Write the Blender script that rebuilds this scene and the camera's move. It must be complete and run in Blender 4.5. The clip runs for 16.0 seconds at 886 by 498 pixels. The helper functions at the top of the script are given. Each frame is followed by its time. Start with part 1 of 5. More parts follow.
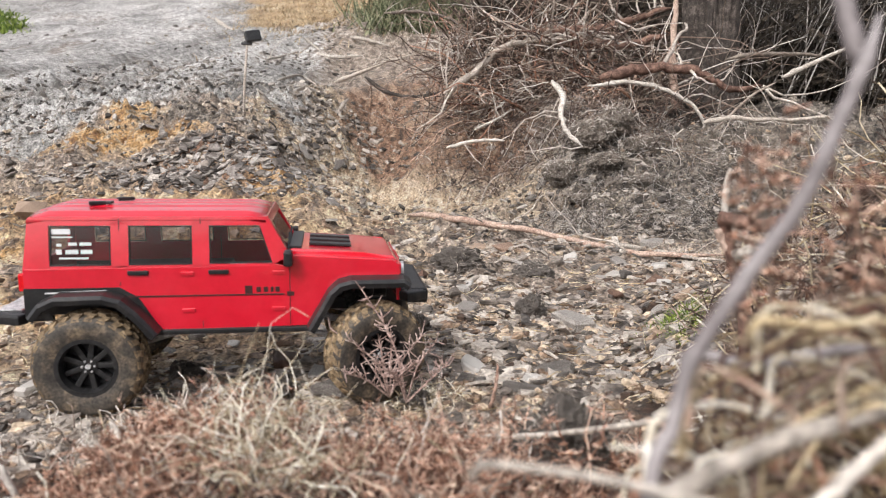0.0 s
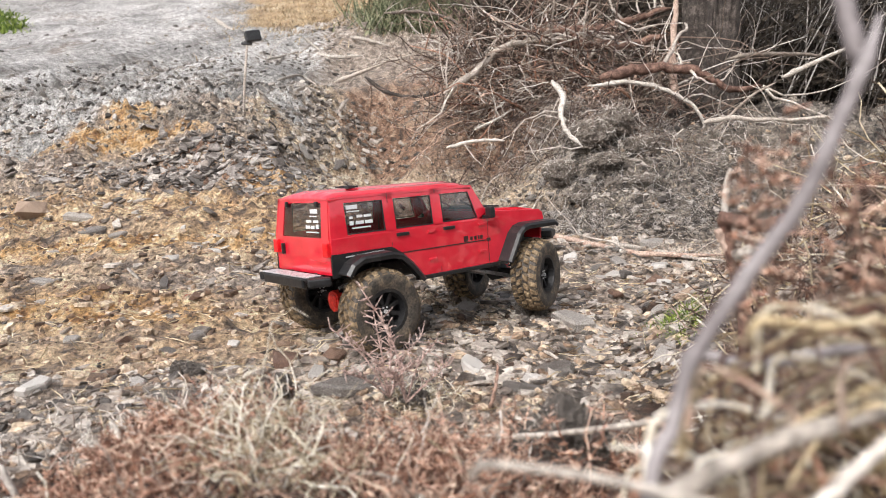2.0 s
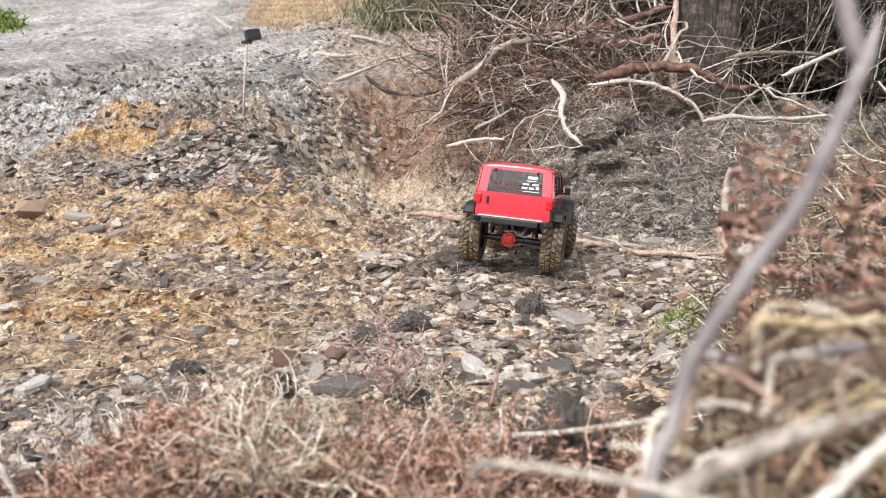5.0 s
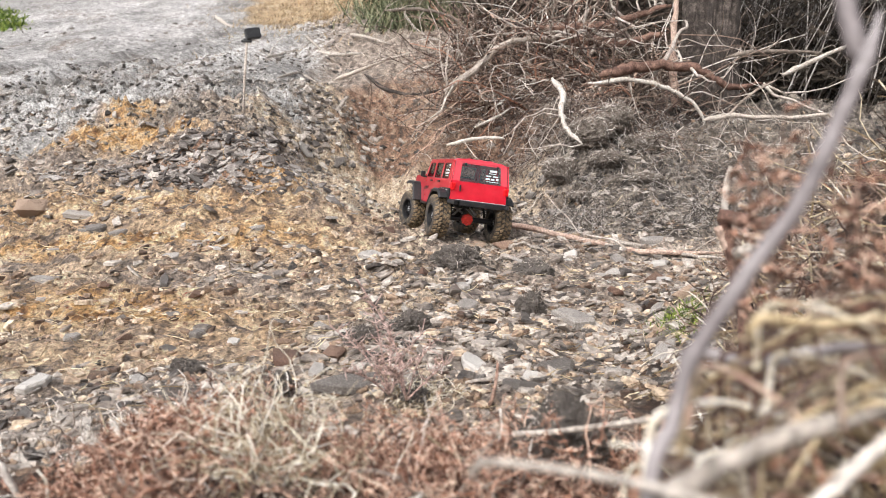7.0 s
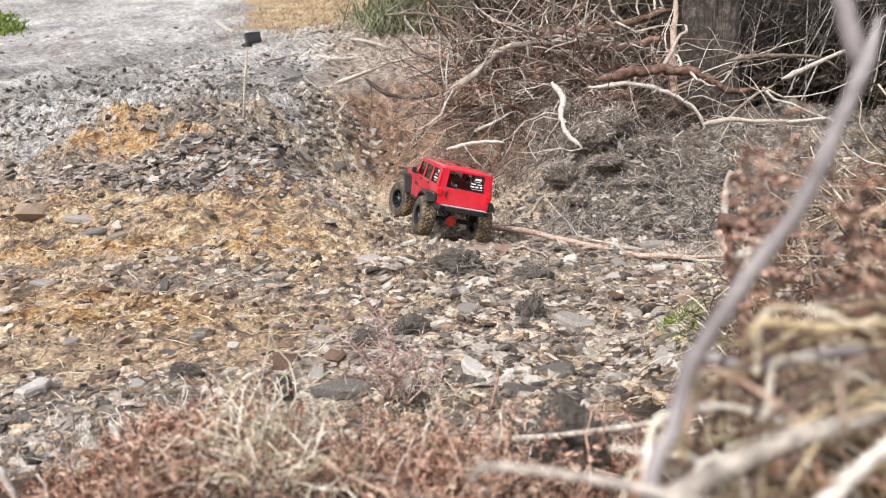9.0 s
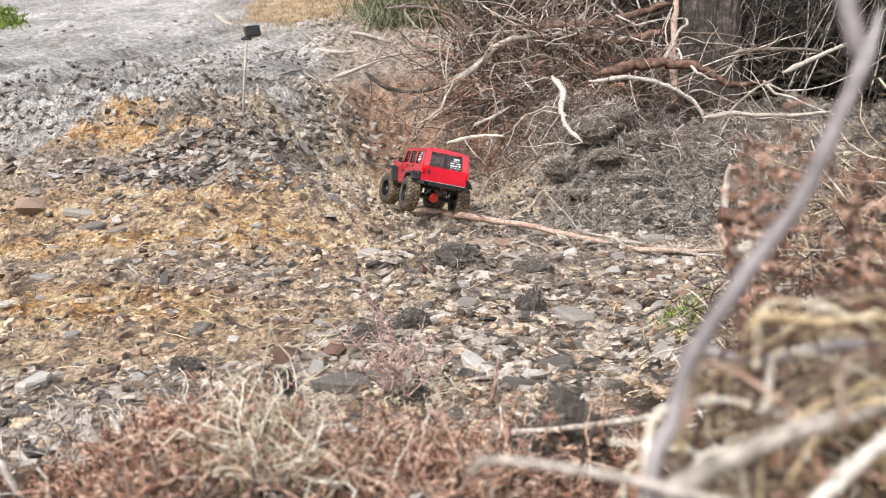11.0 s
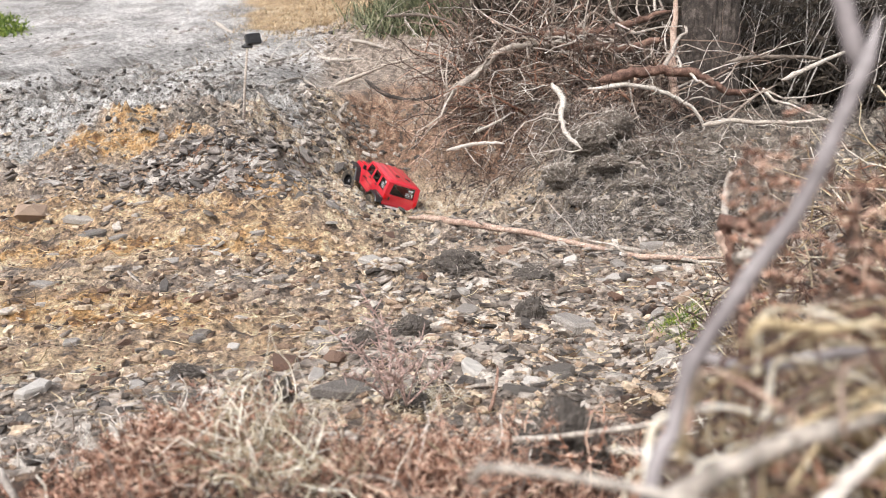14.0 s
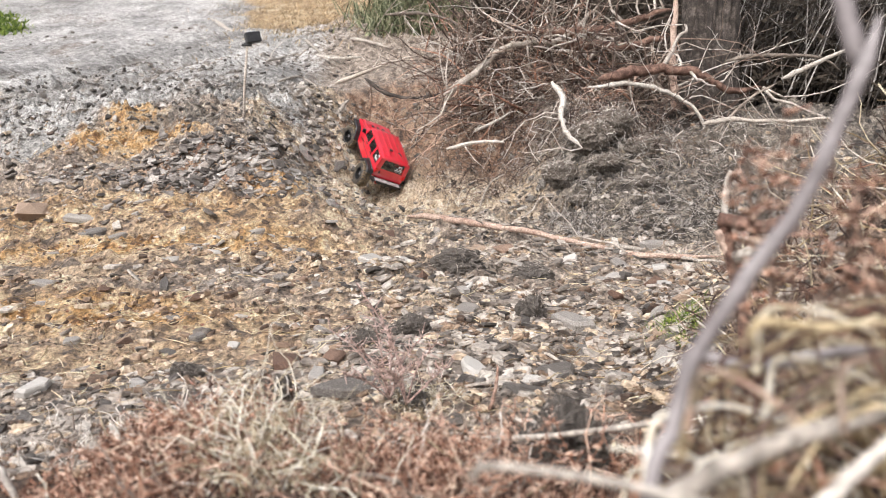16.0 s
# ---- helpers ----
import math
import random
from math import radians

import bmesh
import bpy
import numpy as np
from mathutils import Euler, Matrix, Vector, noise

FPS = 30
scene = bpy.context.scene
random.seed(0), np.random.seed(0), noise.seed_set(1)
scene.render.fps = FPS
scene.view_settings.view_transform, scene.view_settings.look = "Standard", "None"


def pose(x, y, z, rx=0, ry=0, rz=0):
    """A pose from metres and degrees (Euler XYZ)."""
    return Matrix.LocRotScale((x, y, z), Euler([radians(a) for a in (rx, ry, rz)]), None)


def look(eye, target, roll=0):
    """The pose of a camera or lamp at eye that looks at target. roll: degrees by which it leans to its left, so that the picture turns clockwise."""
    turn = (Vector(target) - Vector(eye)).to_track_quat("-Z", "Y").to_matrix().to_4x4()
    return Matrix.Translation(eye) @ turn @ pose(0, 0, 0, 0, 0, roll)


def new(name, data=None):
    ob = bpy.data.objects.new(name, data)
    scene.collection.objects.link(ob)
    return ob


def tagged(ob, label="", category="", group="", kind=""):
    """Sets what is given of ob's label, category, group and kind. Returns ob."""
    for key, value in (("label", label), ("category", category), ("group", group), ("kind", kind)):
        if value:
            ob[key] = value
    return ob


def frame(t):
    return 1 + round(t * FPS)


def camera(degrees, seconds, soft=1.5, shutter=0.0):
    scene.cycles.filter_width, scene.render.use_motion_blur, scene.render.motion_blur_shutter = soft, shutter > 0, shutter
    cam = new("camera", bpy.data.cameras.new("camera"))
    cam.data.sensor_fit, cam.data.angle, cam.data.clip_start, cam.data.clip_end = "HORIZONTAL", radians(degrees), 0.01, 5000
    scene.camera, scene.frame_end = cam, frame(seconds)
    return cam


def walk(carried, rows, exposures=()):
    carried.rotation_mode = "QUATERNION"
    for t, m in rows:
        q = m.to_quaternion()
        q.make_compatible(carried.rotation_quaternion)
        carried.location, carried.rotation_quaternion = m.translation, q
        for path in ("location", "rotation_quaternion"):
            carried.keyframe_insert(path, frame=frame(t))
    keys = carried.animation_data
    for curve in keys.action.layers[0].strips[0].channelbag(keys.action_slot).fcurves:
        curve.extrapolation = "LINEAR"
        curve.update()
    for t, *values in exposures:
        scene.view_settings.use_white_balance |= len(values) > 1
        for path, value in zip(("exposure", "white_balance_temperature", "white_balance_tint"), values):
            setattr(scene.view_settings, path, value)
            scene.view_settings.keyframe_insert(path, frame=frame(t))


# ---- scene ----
# The camera lies still on a low bank and looks slightly down into a muddy slate pit.
cam = camera(63, 16.0, soft=0.85)
cam.data.dof.use_dof = True
cam.data.dof.focus_distance = 1.5
cam.data.dof.aperture_fstop = 8.0
# the tilt sways a little as the camera is held
TILTS = [(0, 82.25), (0.5, 81.98), (1, 81.96), (1.5, 82.54), (2, 82.25), (2.5, 82.09), (3, 82.34), (3.5, 82.09), (4, 82.15), (4.2, 82.31), (5.3, 82.13), (6.3, 82.2), (6.5, 82.09), (7, 82.07), (7.5, 82.02), (8, 82), (8.5, 81.91), (9, 82.38), (10.2, 82.09), (11.5, 81.87), (12, 81.92), (12.5, 81.98), (13, 82.09), (13.5, 82.56), (14, 82.47), (14.5, 82.1), (15, 82.09), (15.5, 82.21), (16, 82.36)]
walk(cam, [(t, pose(0, 0, 0.28, tilt, 0, 0)) for t, tilt in TILTS], exposures=[(0, 0.50, 6500, 12), (1.0, 0.58, 6500, 12), (2.5, 0.65, 6500, 12), (2.8, 0.53, 6500, 12), (3.0, 0.46, 6500, 12), (3.2, 0.56, 6500, 12), (3.6, 0.66, 6500, 12), (16.0, 0.68, 6500, 12)])

# ---- light: bright overcast ----
world = bpy.data.worlds.new("overcast_sky")
scene.world = world
world.use_nodes = True
wn = world.node_tree.nodes
sky = wn.new("ShaderNodeTexSky")
sky.sky_type = "NISHITA"
sky.sun_disc = False
sky.sun_elevation = radians(48)
sky.sun_rotation = radians(215)
sky.air_density, sky.dust_density, sky.ozone_density = 1.0, 4.0, 1.0
desat = wn.new("ShaderNodeHueSaturation")
desat.inputs["Saturation"].default_value = 0.25
world.node_tree.links.new(sky.outputs[0], desat.inputs["Color"])
world.node_tree.links.new(desat.outputs[0], wn["Background"].inputs["Color"])
wn["Background"].inputs["Strength"].default_value = 0.15
sun = new("sun", bpy.data.lights.new("sun", "SUN"))
sun.data.energy, sun.data.angle, sun.data.color = 1.45, radians(14), (1.0, 0.97, 0.93)
sun.matrix_world = look((-3, -4, 6.5), (0, 2, 0))


# ---- materials ----
def mat(name, colors, rough=0.8, scale=40.0, bump=0.4, metal=0.0, spread=0.25, island=0.0, obrand=0.0, fine=6.0, spec=0.5, detail=6.0, bump_scale=None, grain_amount=0.5):
    """A mottled surface: noise between colours at two scales, with fine relief."""
    m = bpy.data.materials.new(name)
    m.use_nodes = True
    n, l = m.node_tree.nodes, m.node_tree.links
    b = n["Principled BSDF"]
    b.inputs["Roughness"].default_value, b.inputs["Metallic"].default_value = rough, metal
    b.inputs["Specular IOR Level"].default_value = spec
    tc = n.new("ShaderNodeTexCoord")
    a = n.new("ShaderNodeTexNoise")
    a.inputs["Scale"].default_value, a.inputs["Detail"].default_value = scale, detail
    a.inputs["Roughness"].default_value = 0.65
    l.new(tc.outputs["Object"], a.inputs["Vector"])
    ramp = n.new("ShaderNodeValToRGB")
    els = ramp.color_ramp.elements
    while len(els) < len(colors):
        els.new(0.5)
    for i, c in enumerate(colors):
        els[i].position = 0.5 + spread * (2 * i / max(1, len(colors) - 1) - 1) if len(colors) > 1 else 0.5
        els[i].color = (*c, 1)
    fac = a.outputs["Fac"]
    extra = []
    if island:
        geo = n.new("ShaderNodeNewGeometry")
        extra.append((geo.outputs["Random Per Island"], island))
    if obrand:
        oi = n.new("ShaderNodeObjectInfo")
        extra.append((oi.outputs["Random"], obrand))
    for sock, amount in extra:
        ma = n.new("ShaderNodeMath")
        ma.operation = "MULTIPLY_ADD"
        l.new(sock, ma.inputs[0])
        ma.inputs[1].default_value = amount
        sub = n.new("ShaderNodeMath")
        sub.operation = "ADD"
        sub.inputs[1].default_value = -amount / 2
        l.new(fac, sub.inputs[0])
        l.new(sub.outputs[0], ma.inputs[2])
        fac = ma.outputs[0]
    l.new(fac, ramp.inputs["Fac"])
    f = n.new("ShaderNodeTexNoise")
    f.inputs["Scale"].default_value, f.inputs["Detail"].default_value = scale * fine, 3.0
    l.new(tc.outputs["Object"], f.inputs["Vector"])
    mix = n.new("ShaderNodeMix")
    mix.data_type, mix.blend_type = "RGBA", "OVERLAY"
    mix.inputs["Factor"].default_value = grain_amount
    grain = n.new("ShaderNodeMapRange")
    grain.inputs["From Min"].default_value, grain.inputs["From Max"].default_value = 0.3, 0.7
    l.new(f.outputs["Fac"], grain.inputs["Value"])
    l.new(ramp.outputs["Color"], mix.inputs["A"])
    l.new(grain.outputs["Result"], mix.inputs["B"])
    l.new(mix.outputs["Result"], b.inputs["Base Color"])
    if bump:
        bp = n.new("ShaderNodeBump")
        bp.inputs["Strength"].default_value, bp.inputs["Distance"].default_value = bump, 0.4 / (bump_scale or scale * fine * 0.5)
        l.new(f.outputs["Fac"], bp.inputs["Height"])
        l.new(bp.outputs["Normal"], b.inputs["Normal"])
    return m


M_SLATE = mat("slate_stone", [(0.045, 0.037, 0.031), (0.25, 0.210, 0.176), (0.50, 0.45, 0.395)], 0.36, 30, 0.6, island=0.55, grain_amount=0.35)
M_SLATE_OB = mat("slate_stone_single", [(0.11, 0.097, 0.086), (0.34, 0.308, 0.278), (0.60, 0.57, 0.53)], 0.36, 22, 0.5, obrand=0.7, grain_amount=0.35)
M_BROWNSTONE = mat("brown_stone", [(0.12, 0.065, 0.045), (0.27, 0.17, 0.12), (0.46, 0.34, 0.25)], 0.7, 25, 0.6, obrand=0.5)
M_CHIP_BROWN = mat("brown_chips", [(0.075, 0.046, 0.031), (0.31, 0.215, 0.145), (0.56, 0.46, 0.34)], 0.65, 30, 0.5, island=0.6)
M_CLOD = mat("dark_clod", [(0.03, 0.025, 0.022), (0.13, 0.112, 0.098), (0.38, 0.33, 0.29)], 0.9, 45, 0.8)
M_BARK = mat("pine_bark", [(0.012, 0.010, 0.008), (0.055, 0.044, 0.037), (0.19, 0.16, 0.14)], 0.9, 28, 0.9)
M_GREYWOOD = mat("weathered_wood", [(0.13, 0.105, 0.085), (0.30, 0.25, 0.205), (0.50, 0.44, 0.38)], 0.75, 35, 0.5, obrand=0.5)
M_REDWOOD = mat("red_brown_branch", [(0.085, 0.042, 0.030), (0.26, 0.155, 0.115), (0.48, 0.36, 0.29)], 0.8, 35, 0.5, obrand=0.45)
M_TWIG_PALE = mat("pale_twigs", [(0.20, 0.155, 0.125), (0.44, 0.38, 0.325), (0.74, 0.69, 0.63)], 0.8, 30, 0.2, island=0.75)
M_TWIG_DARK = mat("dark_twigs", [(0.05, 0.03, 0.024), (0.13, 0.085, 0.065), (0.28, 0.21, 0.165)], 0.85, 30, 0.2, island=0.75)
M_HEATHER = mat("dead_heather", [(0.065, 0.028, 0.018), (0.36, 0.18, 0.115), (0.63, 0.45, 0.35)], 0.85, 30, 0.2, island=0.8)
M_STRAW = mat("dry_straw", [(0.32, 0.25, 0.16), (0.57, 0.50, 0.37), (0.80, 0.75, 0.64)], 0.75, 25, 0.2, island=0.8)
M_STRAW_DULL = mat("dull_straw", [(0.15, 0.10, 0.05), (0.42, 0.32, 0.18), (0.66, 0.57, 0.40)], 0.75, 25, 0.2, island=0.8)
M_STICK = mat("bleached_stick", [(0.24, 0.205, 0.175), (0.43, 0.385, 0.335), (0.60, 0.56, 0.51)], 0.75, 30, 0.4, obrand=0.3)
M_NEAR = mat("lilac_grey_branch", [(0.12, 0.102, 0.10), (0.21, 0.185, 0.185), (0.36, 0.33, 0.33)], 0.7, 40, 0.2, obrand=0.3, grain_amount=0.15)
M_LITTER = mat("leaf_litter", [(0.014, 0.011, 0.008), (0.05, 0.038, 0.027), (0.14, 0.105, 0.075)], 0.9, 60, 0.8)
M_MOSS = mat("green_moss", [(0.05, 0.09, 0.015), (0.13, 0.20, 0.03), (0.28, 0.34, 0.07)], 0.9, 60, 0.5, island=0.6)
M_GRASS_FAR = mat("ochre_grass", [(0.22, 0.15, 0.08), (0.40, 0.29, 0.17), (0.54, 0.44, 0.30)], 0.9, 3, 0.2, island=0.7)
M_NEEDLE = mat("pine_needles", [(0.05, 0.065, 0.03), (0.13, 0.15, 0.075), (0.26, 0.26, 0.16)], 0.8, 8, 0.1, island=0.7)


def ground_material():
    """Clay, grey slate mud, road mud and dark soil, mixed by the ground's own zones."""
    m = bpy.data.materials.new("pit_ground")
    m.use_nodes = True
    n, l = m.node_tree.nodes, m.node_tree.links
    b = n["Principled BSDF"]
    tc = n.new("ShaderNodeTexCoord")

    def noise_tex(scale, detail=5.0, rough=0.6):
        t = n.new("ShaderNodeTexNoise")
        t.inputs["Scale"].default_value, t.inputs["Detail"].default_value, t.inputs["Roughness"].default_value = scale, detail, rough
        l.new(tc.outputs["Object"], t.inputs["Vector"])
        return t.outputs["Fac"]

    def ramp(fac, stops):
        r = n.new("ShaderNodeValToRGB")
        els = r.color_ramp.elements
        while len(els) < len(stops):
            els.new(0.5)
        for e, (p, c) in zip(els, stops):
            e.position, e.color = p, (*c, 1)
        l.new(fac, r.inputs["Fac"])
        return r.outputs["Color"]

    mid, fine, big = noise_tex(22), noise_tex(110, 5.0, 0.7), noise_tex(4.0)
    layers = {
        "base": ramp(mid, [(0.34, (0.11, 0.082, 0.062)), (0.48, (0.28, 0.222, 0.178)), (0.62, (0.54, 0.46, 0.385))]),
        "clay": ramp(mid, [(0.35, (0.19, 0.085, 0.028)), (0.47, (0.46, 0.275, 0.115)), (0.64, (0.63, 0.50, 0.33))]),
        "pale": ramp(mid, [(0.34, (0.26, 0.175, 0.11)), (0.49, (0.52, 0.41, 0.29)), (0.64, (0.70, 0.61, 0.49))]),
        "soil": ramp(mid, [(0.34, (0.045, 0.025, 0.017)), (0.48, (0.27, 0.155, 0.10)), (0.62, (0.40, 0.29, 0.205))]),
        "road": ramp(mid, [(0.34, (0.17, 0.16, 0.148)), (0.48, (0.32, 0.307, 0.29)), (0.63, (0.55, 0.535, 0.51))]),
        "grass": ramp(big, [(0.30, (0.20, 0.13, 0.07)), (0.5, (0.40, 0.285, 0.16)), (0.7, (0.52, 0.42, 0.28))]),
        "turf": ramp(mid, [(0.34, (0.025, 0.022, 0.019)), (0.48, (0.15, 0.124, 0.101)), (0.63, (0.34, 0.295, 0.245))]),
        "litter": ramp(mid, [(0.34, (0.015, 0.009, 0.006)), (0.5, (0.07, 0.04, 0.026)), (0.66, (0.22, 0.15, 0.10))]),
    }
    col = layers.pop("base")
    streak = n.new("ShaderNodeMix")
    streak.data_type, streak.blend_type = "RGBA", "SOFT_LIGHT"
    streak.inputs["Factor"].default_value = 0.75
    l.new(layers["road"], streak.inputs["A"])
    bands = n.new("ShaderNodeMapRange")
    bands.inputs["From Min"].default_value, bands.inputs["From Max"].default_value = 0.36, 0.62
    l.new(noise_tex(1.1, 6.0, 0.62), bands.inputs["Value"])
    l.new(bands.outputs["Result"], streak.inputs["B"])
    layers["road"] = streak.outputs["Result"]
    for name, c in layers.items():
        at = n.new("ShaderNodeAttribute")
        at.attribute_name = name
        add = n.new("ShaderNodeMath")
        add.operation = "MULTIPLY_ADD"
        l.new(mid, add.inputs[0])
        add.inputs[1].default_value = 1.6
        ad2 = n.new("ShaderNodeMath")
        ad2.operation = "ADD"
        ad2.inputs[1].default_value = -1.3
        l.new(at.outputs["Fac"], ad2.inputs[0])
        l.new(ad2.outputs[0], add.inputs[2])
        mp = n.new("ShaderNodeMapRange")
        mp.inputs["From Min"].default_value, mp.inputs["From Max"].default_value = -0.22, 0.22
        l.new(add.outputs[0], mp.inputs["Value"])
        mix = n.new("ShaderNodeMix")
        mix.data_type = "RGBA"
        l.new(mp.outputs["Result"], mix.inputs["Factor"])
        l.new(col, mix.inputs["A"])
        l.new(c, mix.inputs["B"])
        col = mix.outputs["Result"]
    over = n.new("ShaderNodeMix")
    over.data_type, over.blend_type = "RGBA", "OVERLAY"
    over.inputs["Factor"].default_value = 0.95
    grain = n.new("ShaderNodeMapRange")
    grain.inputs["From Min"].default_value, grain.inputs["From Max"].default_value = 0.30, 0.68
    l.new(fine, grain.inputs["Value"])
    l.new(col, over.inputs["A"])
    l.new(grain.outputs["Result"], over.inputs["B"])
    l.new(over.outputs["Result"], b.inputs["Base Color"])
    wet = n.new("ShaderNodeMapRange")
    wet.inputs["To Min"].default_value, wet.inputs["To Max"].default_value = 0.30, 0.95
    l.new(mid, wet.inputs["Value"])
    l.new(wet.outputs["Result"], b.inputs["Roughness"])
    bp = n.new("ShaderNodeBump")
    bp.inputs["Strength"].default_value, bp.inputs["Distance"].default_value = 1.0, 0.018
    l.new(fine, bp.inputs["Height"])
    l.new(bp.outputs["Normal"], b.inputs["Normal"])
    return m


M_GROUND = ground_material()


# ---- helpers of the scene ----
def lattice(ix, iy, seed):
    h = (ix.astype(np.int64) * 374761393 + iy.astype(np.int64) * 668265263 + seed * 1442695041) & 0x7FFFFFFF
    h = ((h ^ (h >> 13)) * 1274126177) & 0x7FFFFFFF
    return ((h ^ (h >> 16)) & 0xFFFF) / 65535.0


def vnoise(x, y, seed=0):
    """Smooth value noise of -1 to 1 on numpy arrays."""
    x, y = np.asarray(x, float), np.asarray(y, float)
    ix, iy = np.floor(x), np.floor(y)
    fx, fy = x - ix, y - iy
    fx, fy = fx * fx * (3 - 2 * fx), fy * fy * (3 - 2 * fy)
    a, b = lattice(ix, iy, seed), lattice(ix + 1, iy, seed)
    c, d = lattice(ix, iy + 1, seed), lattice(ix + 1, iy + 1, seed)
    return 2 * ((a + (b - a) * fx) * (1 - fy) + (c + (d - c) * fx) * fy) - 1


def fbm(x, y, octaves=4, seed=0):
    total, amp = 0.0, 1.0
    for o in range(octaves):
        total = total + amp * vnoise(x * 2 ** o + 17.3 * o, y * 2 ** o - 9.1 * o, seed + o)
        amp *= 0.5
    return total


def step(a, b, v):
    t = np.clip((v - a) / (b - a), 0, 1)
    return t * t * (3 - 2 * t)


def soft_ramp(v, w=0.15):
    """max(v, 0) with a rounded corner."""
    return 0.5 * (v + np.sqrt(v * v + w * w))


def bump(x, y, cx, cy, rx, ry, turn=0.0):
    c, s = math.cos(turn), math.sin(turn)
    u, v = ((x - cx) * c + (y - cy) * s) / rx, (-(x - cx) * s + (y - cy) * c) / ry
    return np.exp(-(u * u + v * v))


def gully_wall(x, y):
    """The edge between the left slope and the gully: 1 on the left."""
    edge = -0.16 - 0.26 * step(1.9, 2.6, y) - 0.20 * step(2.7, 3.1, y) + 0.06 * step(3.4, 3.8, y) - 0.50 * step(3.9, 5.2, y)
    return step(0.30, -0.30, x - edge)


def base_height(x, y):
    x, y = np.asarray(x, float), np.asarray(y, float)
    gw = gully_wall(x, y)
    far = 0.245 * soft_ramp(y - 3.2, 0.5) - 0.012
    left = 0.225 * soft_ramp(y - 1.45 + 0.10 * x, 0.5) - 0.225 * soft_ramp(y - 3.3, 0.4)
    left = (left - 0.02) * gw
    start = 3.72 - 0.40 * step(-0.25, 0.3, x) - 0.95 * step(0.15, 0.75, x) - 0.2 * step(0.9, 1.6, x)
    rise = 0.70 * soft_ramp(y - start, 0.2) - 0.70 * soft_ramp(y - start - 0.75, 0.3)
    back = rise * (1 - gw * 0.85) * (1 - 0.30 * step(0.45, 0.85, x))
    channel = -0.13 * bump(x, y, -0.32, 3.28, 0.28, 0.24) - 0.025 * bump(x, y, -0.14, 2.4, 0.2, 0.3) + 0.03 * bump(x, y, -0.50, 3.85, 0.2, 0.2) - 0.12 * bump(x, y, -0.44, 3.45, 0.17, 0.17) - 0.16 * bump(x, y, 1.15, 3.45, 0.24, 0.18)
    ridge = 0.10 * bump(x, y, -0.42, 2.88, 0.24, 0.13, -0.35) + 0.03 * bump(x, y, 0.0, 2.62, 0.12, 0.2)
    ridge = ridge + 0.105 * bump(x, y, -0.74, 2.46, 0.22, 0.09) + 0.05 * bump(x, y, -0.56, 2.40, 0.10, 0.07) + 0.06 * bump(x, y, -1.42, 3.22, 0.2, 0.08) + 0.05 * bump(x, y, -1.05, 3.12, 0.2, 0.12) + 0.04 * bump(x, y, -1.75, 3.2, 0.3, 0.15)
    ridge = ridge + 0.09 * bump(x, y, 0.64, 2.98, 0.20, 0.12) + 0.05 * bump(x, y, 0.48, 2.82, 0.12, 0.10)
    knob = 0.022 * bump(x, y, 0.08, 1.95, 0.22, 0.14)
    z = far * (0.55 + 0.45 * np.maximum(gw, step(4.6, 6.5, y))) * (1 + 0.10 * step(5, 12, y)) + left + back + channel + ridge + knob
    # near bank on which the camera lies, and its higher flank to the right
    z = z + 0.13 * step(0.62, 0.15, y + 0.25 * x) * (1 - 0.35 * step(-0.14, -0.24, x) * step(0.2, 0.4, y))
    z = z + 0.36 * step(0.16, 0.62, x - 0.16 * (y - 0.55)) * step(1.55, 0.75, y)
    return z * step(40, 17, y) + 4.2 * step(17, 40, y)


def road_side(x, y):
    """How far a place lies beside the middle of the muddy track, which bends to the right far off."""
    return x + 1.95 - 0.5 * soft_ramp(y - 6.0, 0.6) + 0.08 * vnoise(x * 1.3, y * 0.7, 5)


def rut_wave(x, y):
    return np.maximum(0, np.sin(road_side(x, y) * 13.0))


def height(x, y):
    """The ground with its lumps and ruts."""
    x, y = np.asarray(x, float), np.asarray(y, float)
    z = base_height(x, y)
    far = np.clip(y / 2.0, 0.6, 4.0)
    z = z + 0.010 * far * fbm(x * 3.1, y * 3.1, 3, 3) * step(0.2, 1.0, y)
    clods = np.maximum(0, fbm(x * 9.0, y * 9.0, 3, 11)) ** 1.5
    worn = 1 - 0.8 * step(3.6, 4.3, y) * step(-0.15, -0.6, x + 0.13 * (y - 3))
    z = z + 0.022 * np.clip(far, 0.6, 2.0) * clods * step(0.6, 1.2, y) * worn
    z = z + 0.0085 * fbm(x * 34.0, y * 34.0, 3, 23) * np.clip(far, 0.7, 2.2) * worn
    # flaky ledges that run across the slopes
    ledge = 1 - np.abs(fbm(x * 4.0 + 3.0, y * 11.0, 4, 61))
    z = z + 0.030 * np.clip(far, 0.5, 1.8) * (ledge ** 3 - 0.4) * step(0.7, 1.3, y) * step(5.5, 3.8, y)
    rag = fbm(x * 2.2, y * 2.2, 4, 71)
    z = z + 0.055 * rag * step(2.0, 3.0, y) * step(7.0, 3.6, y) * worn
    # wheel ruts along the road
    z = z - 0.05 * step(3.6, 4.4, y) * rut_wave(x, y) * step(1.5, 0.8, np.abs(road_side(x, y)))
    return z


GRID_STEP = 0.0125
GRID = height(*np.meshgrid(np.arange(-3.5, 5.0, GRID_STEP), np.arange(0.2, 8.2, GRID_STEP)))


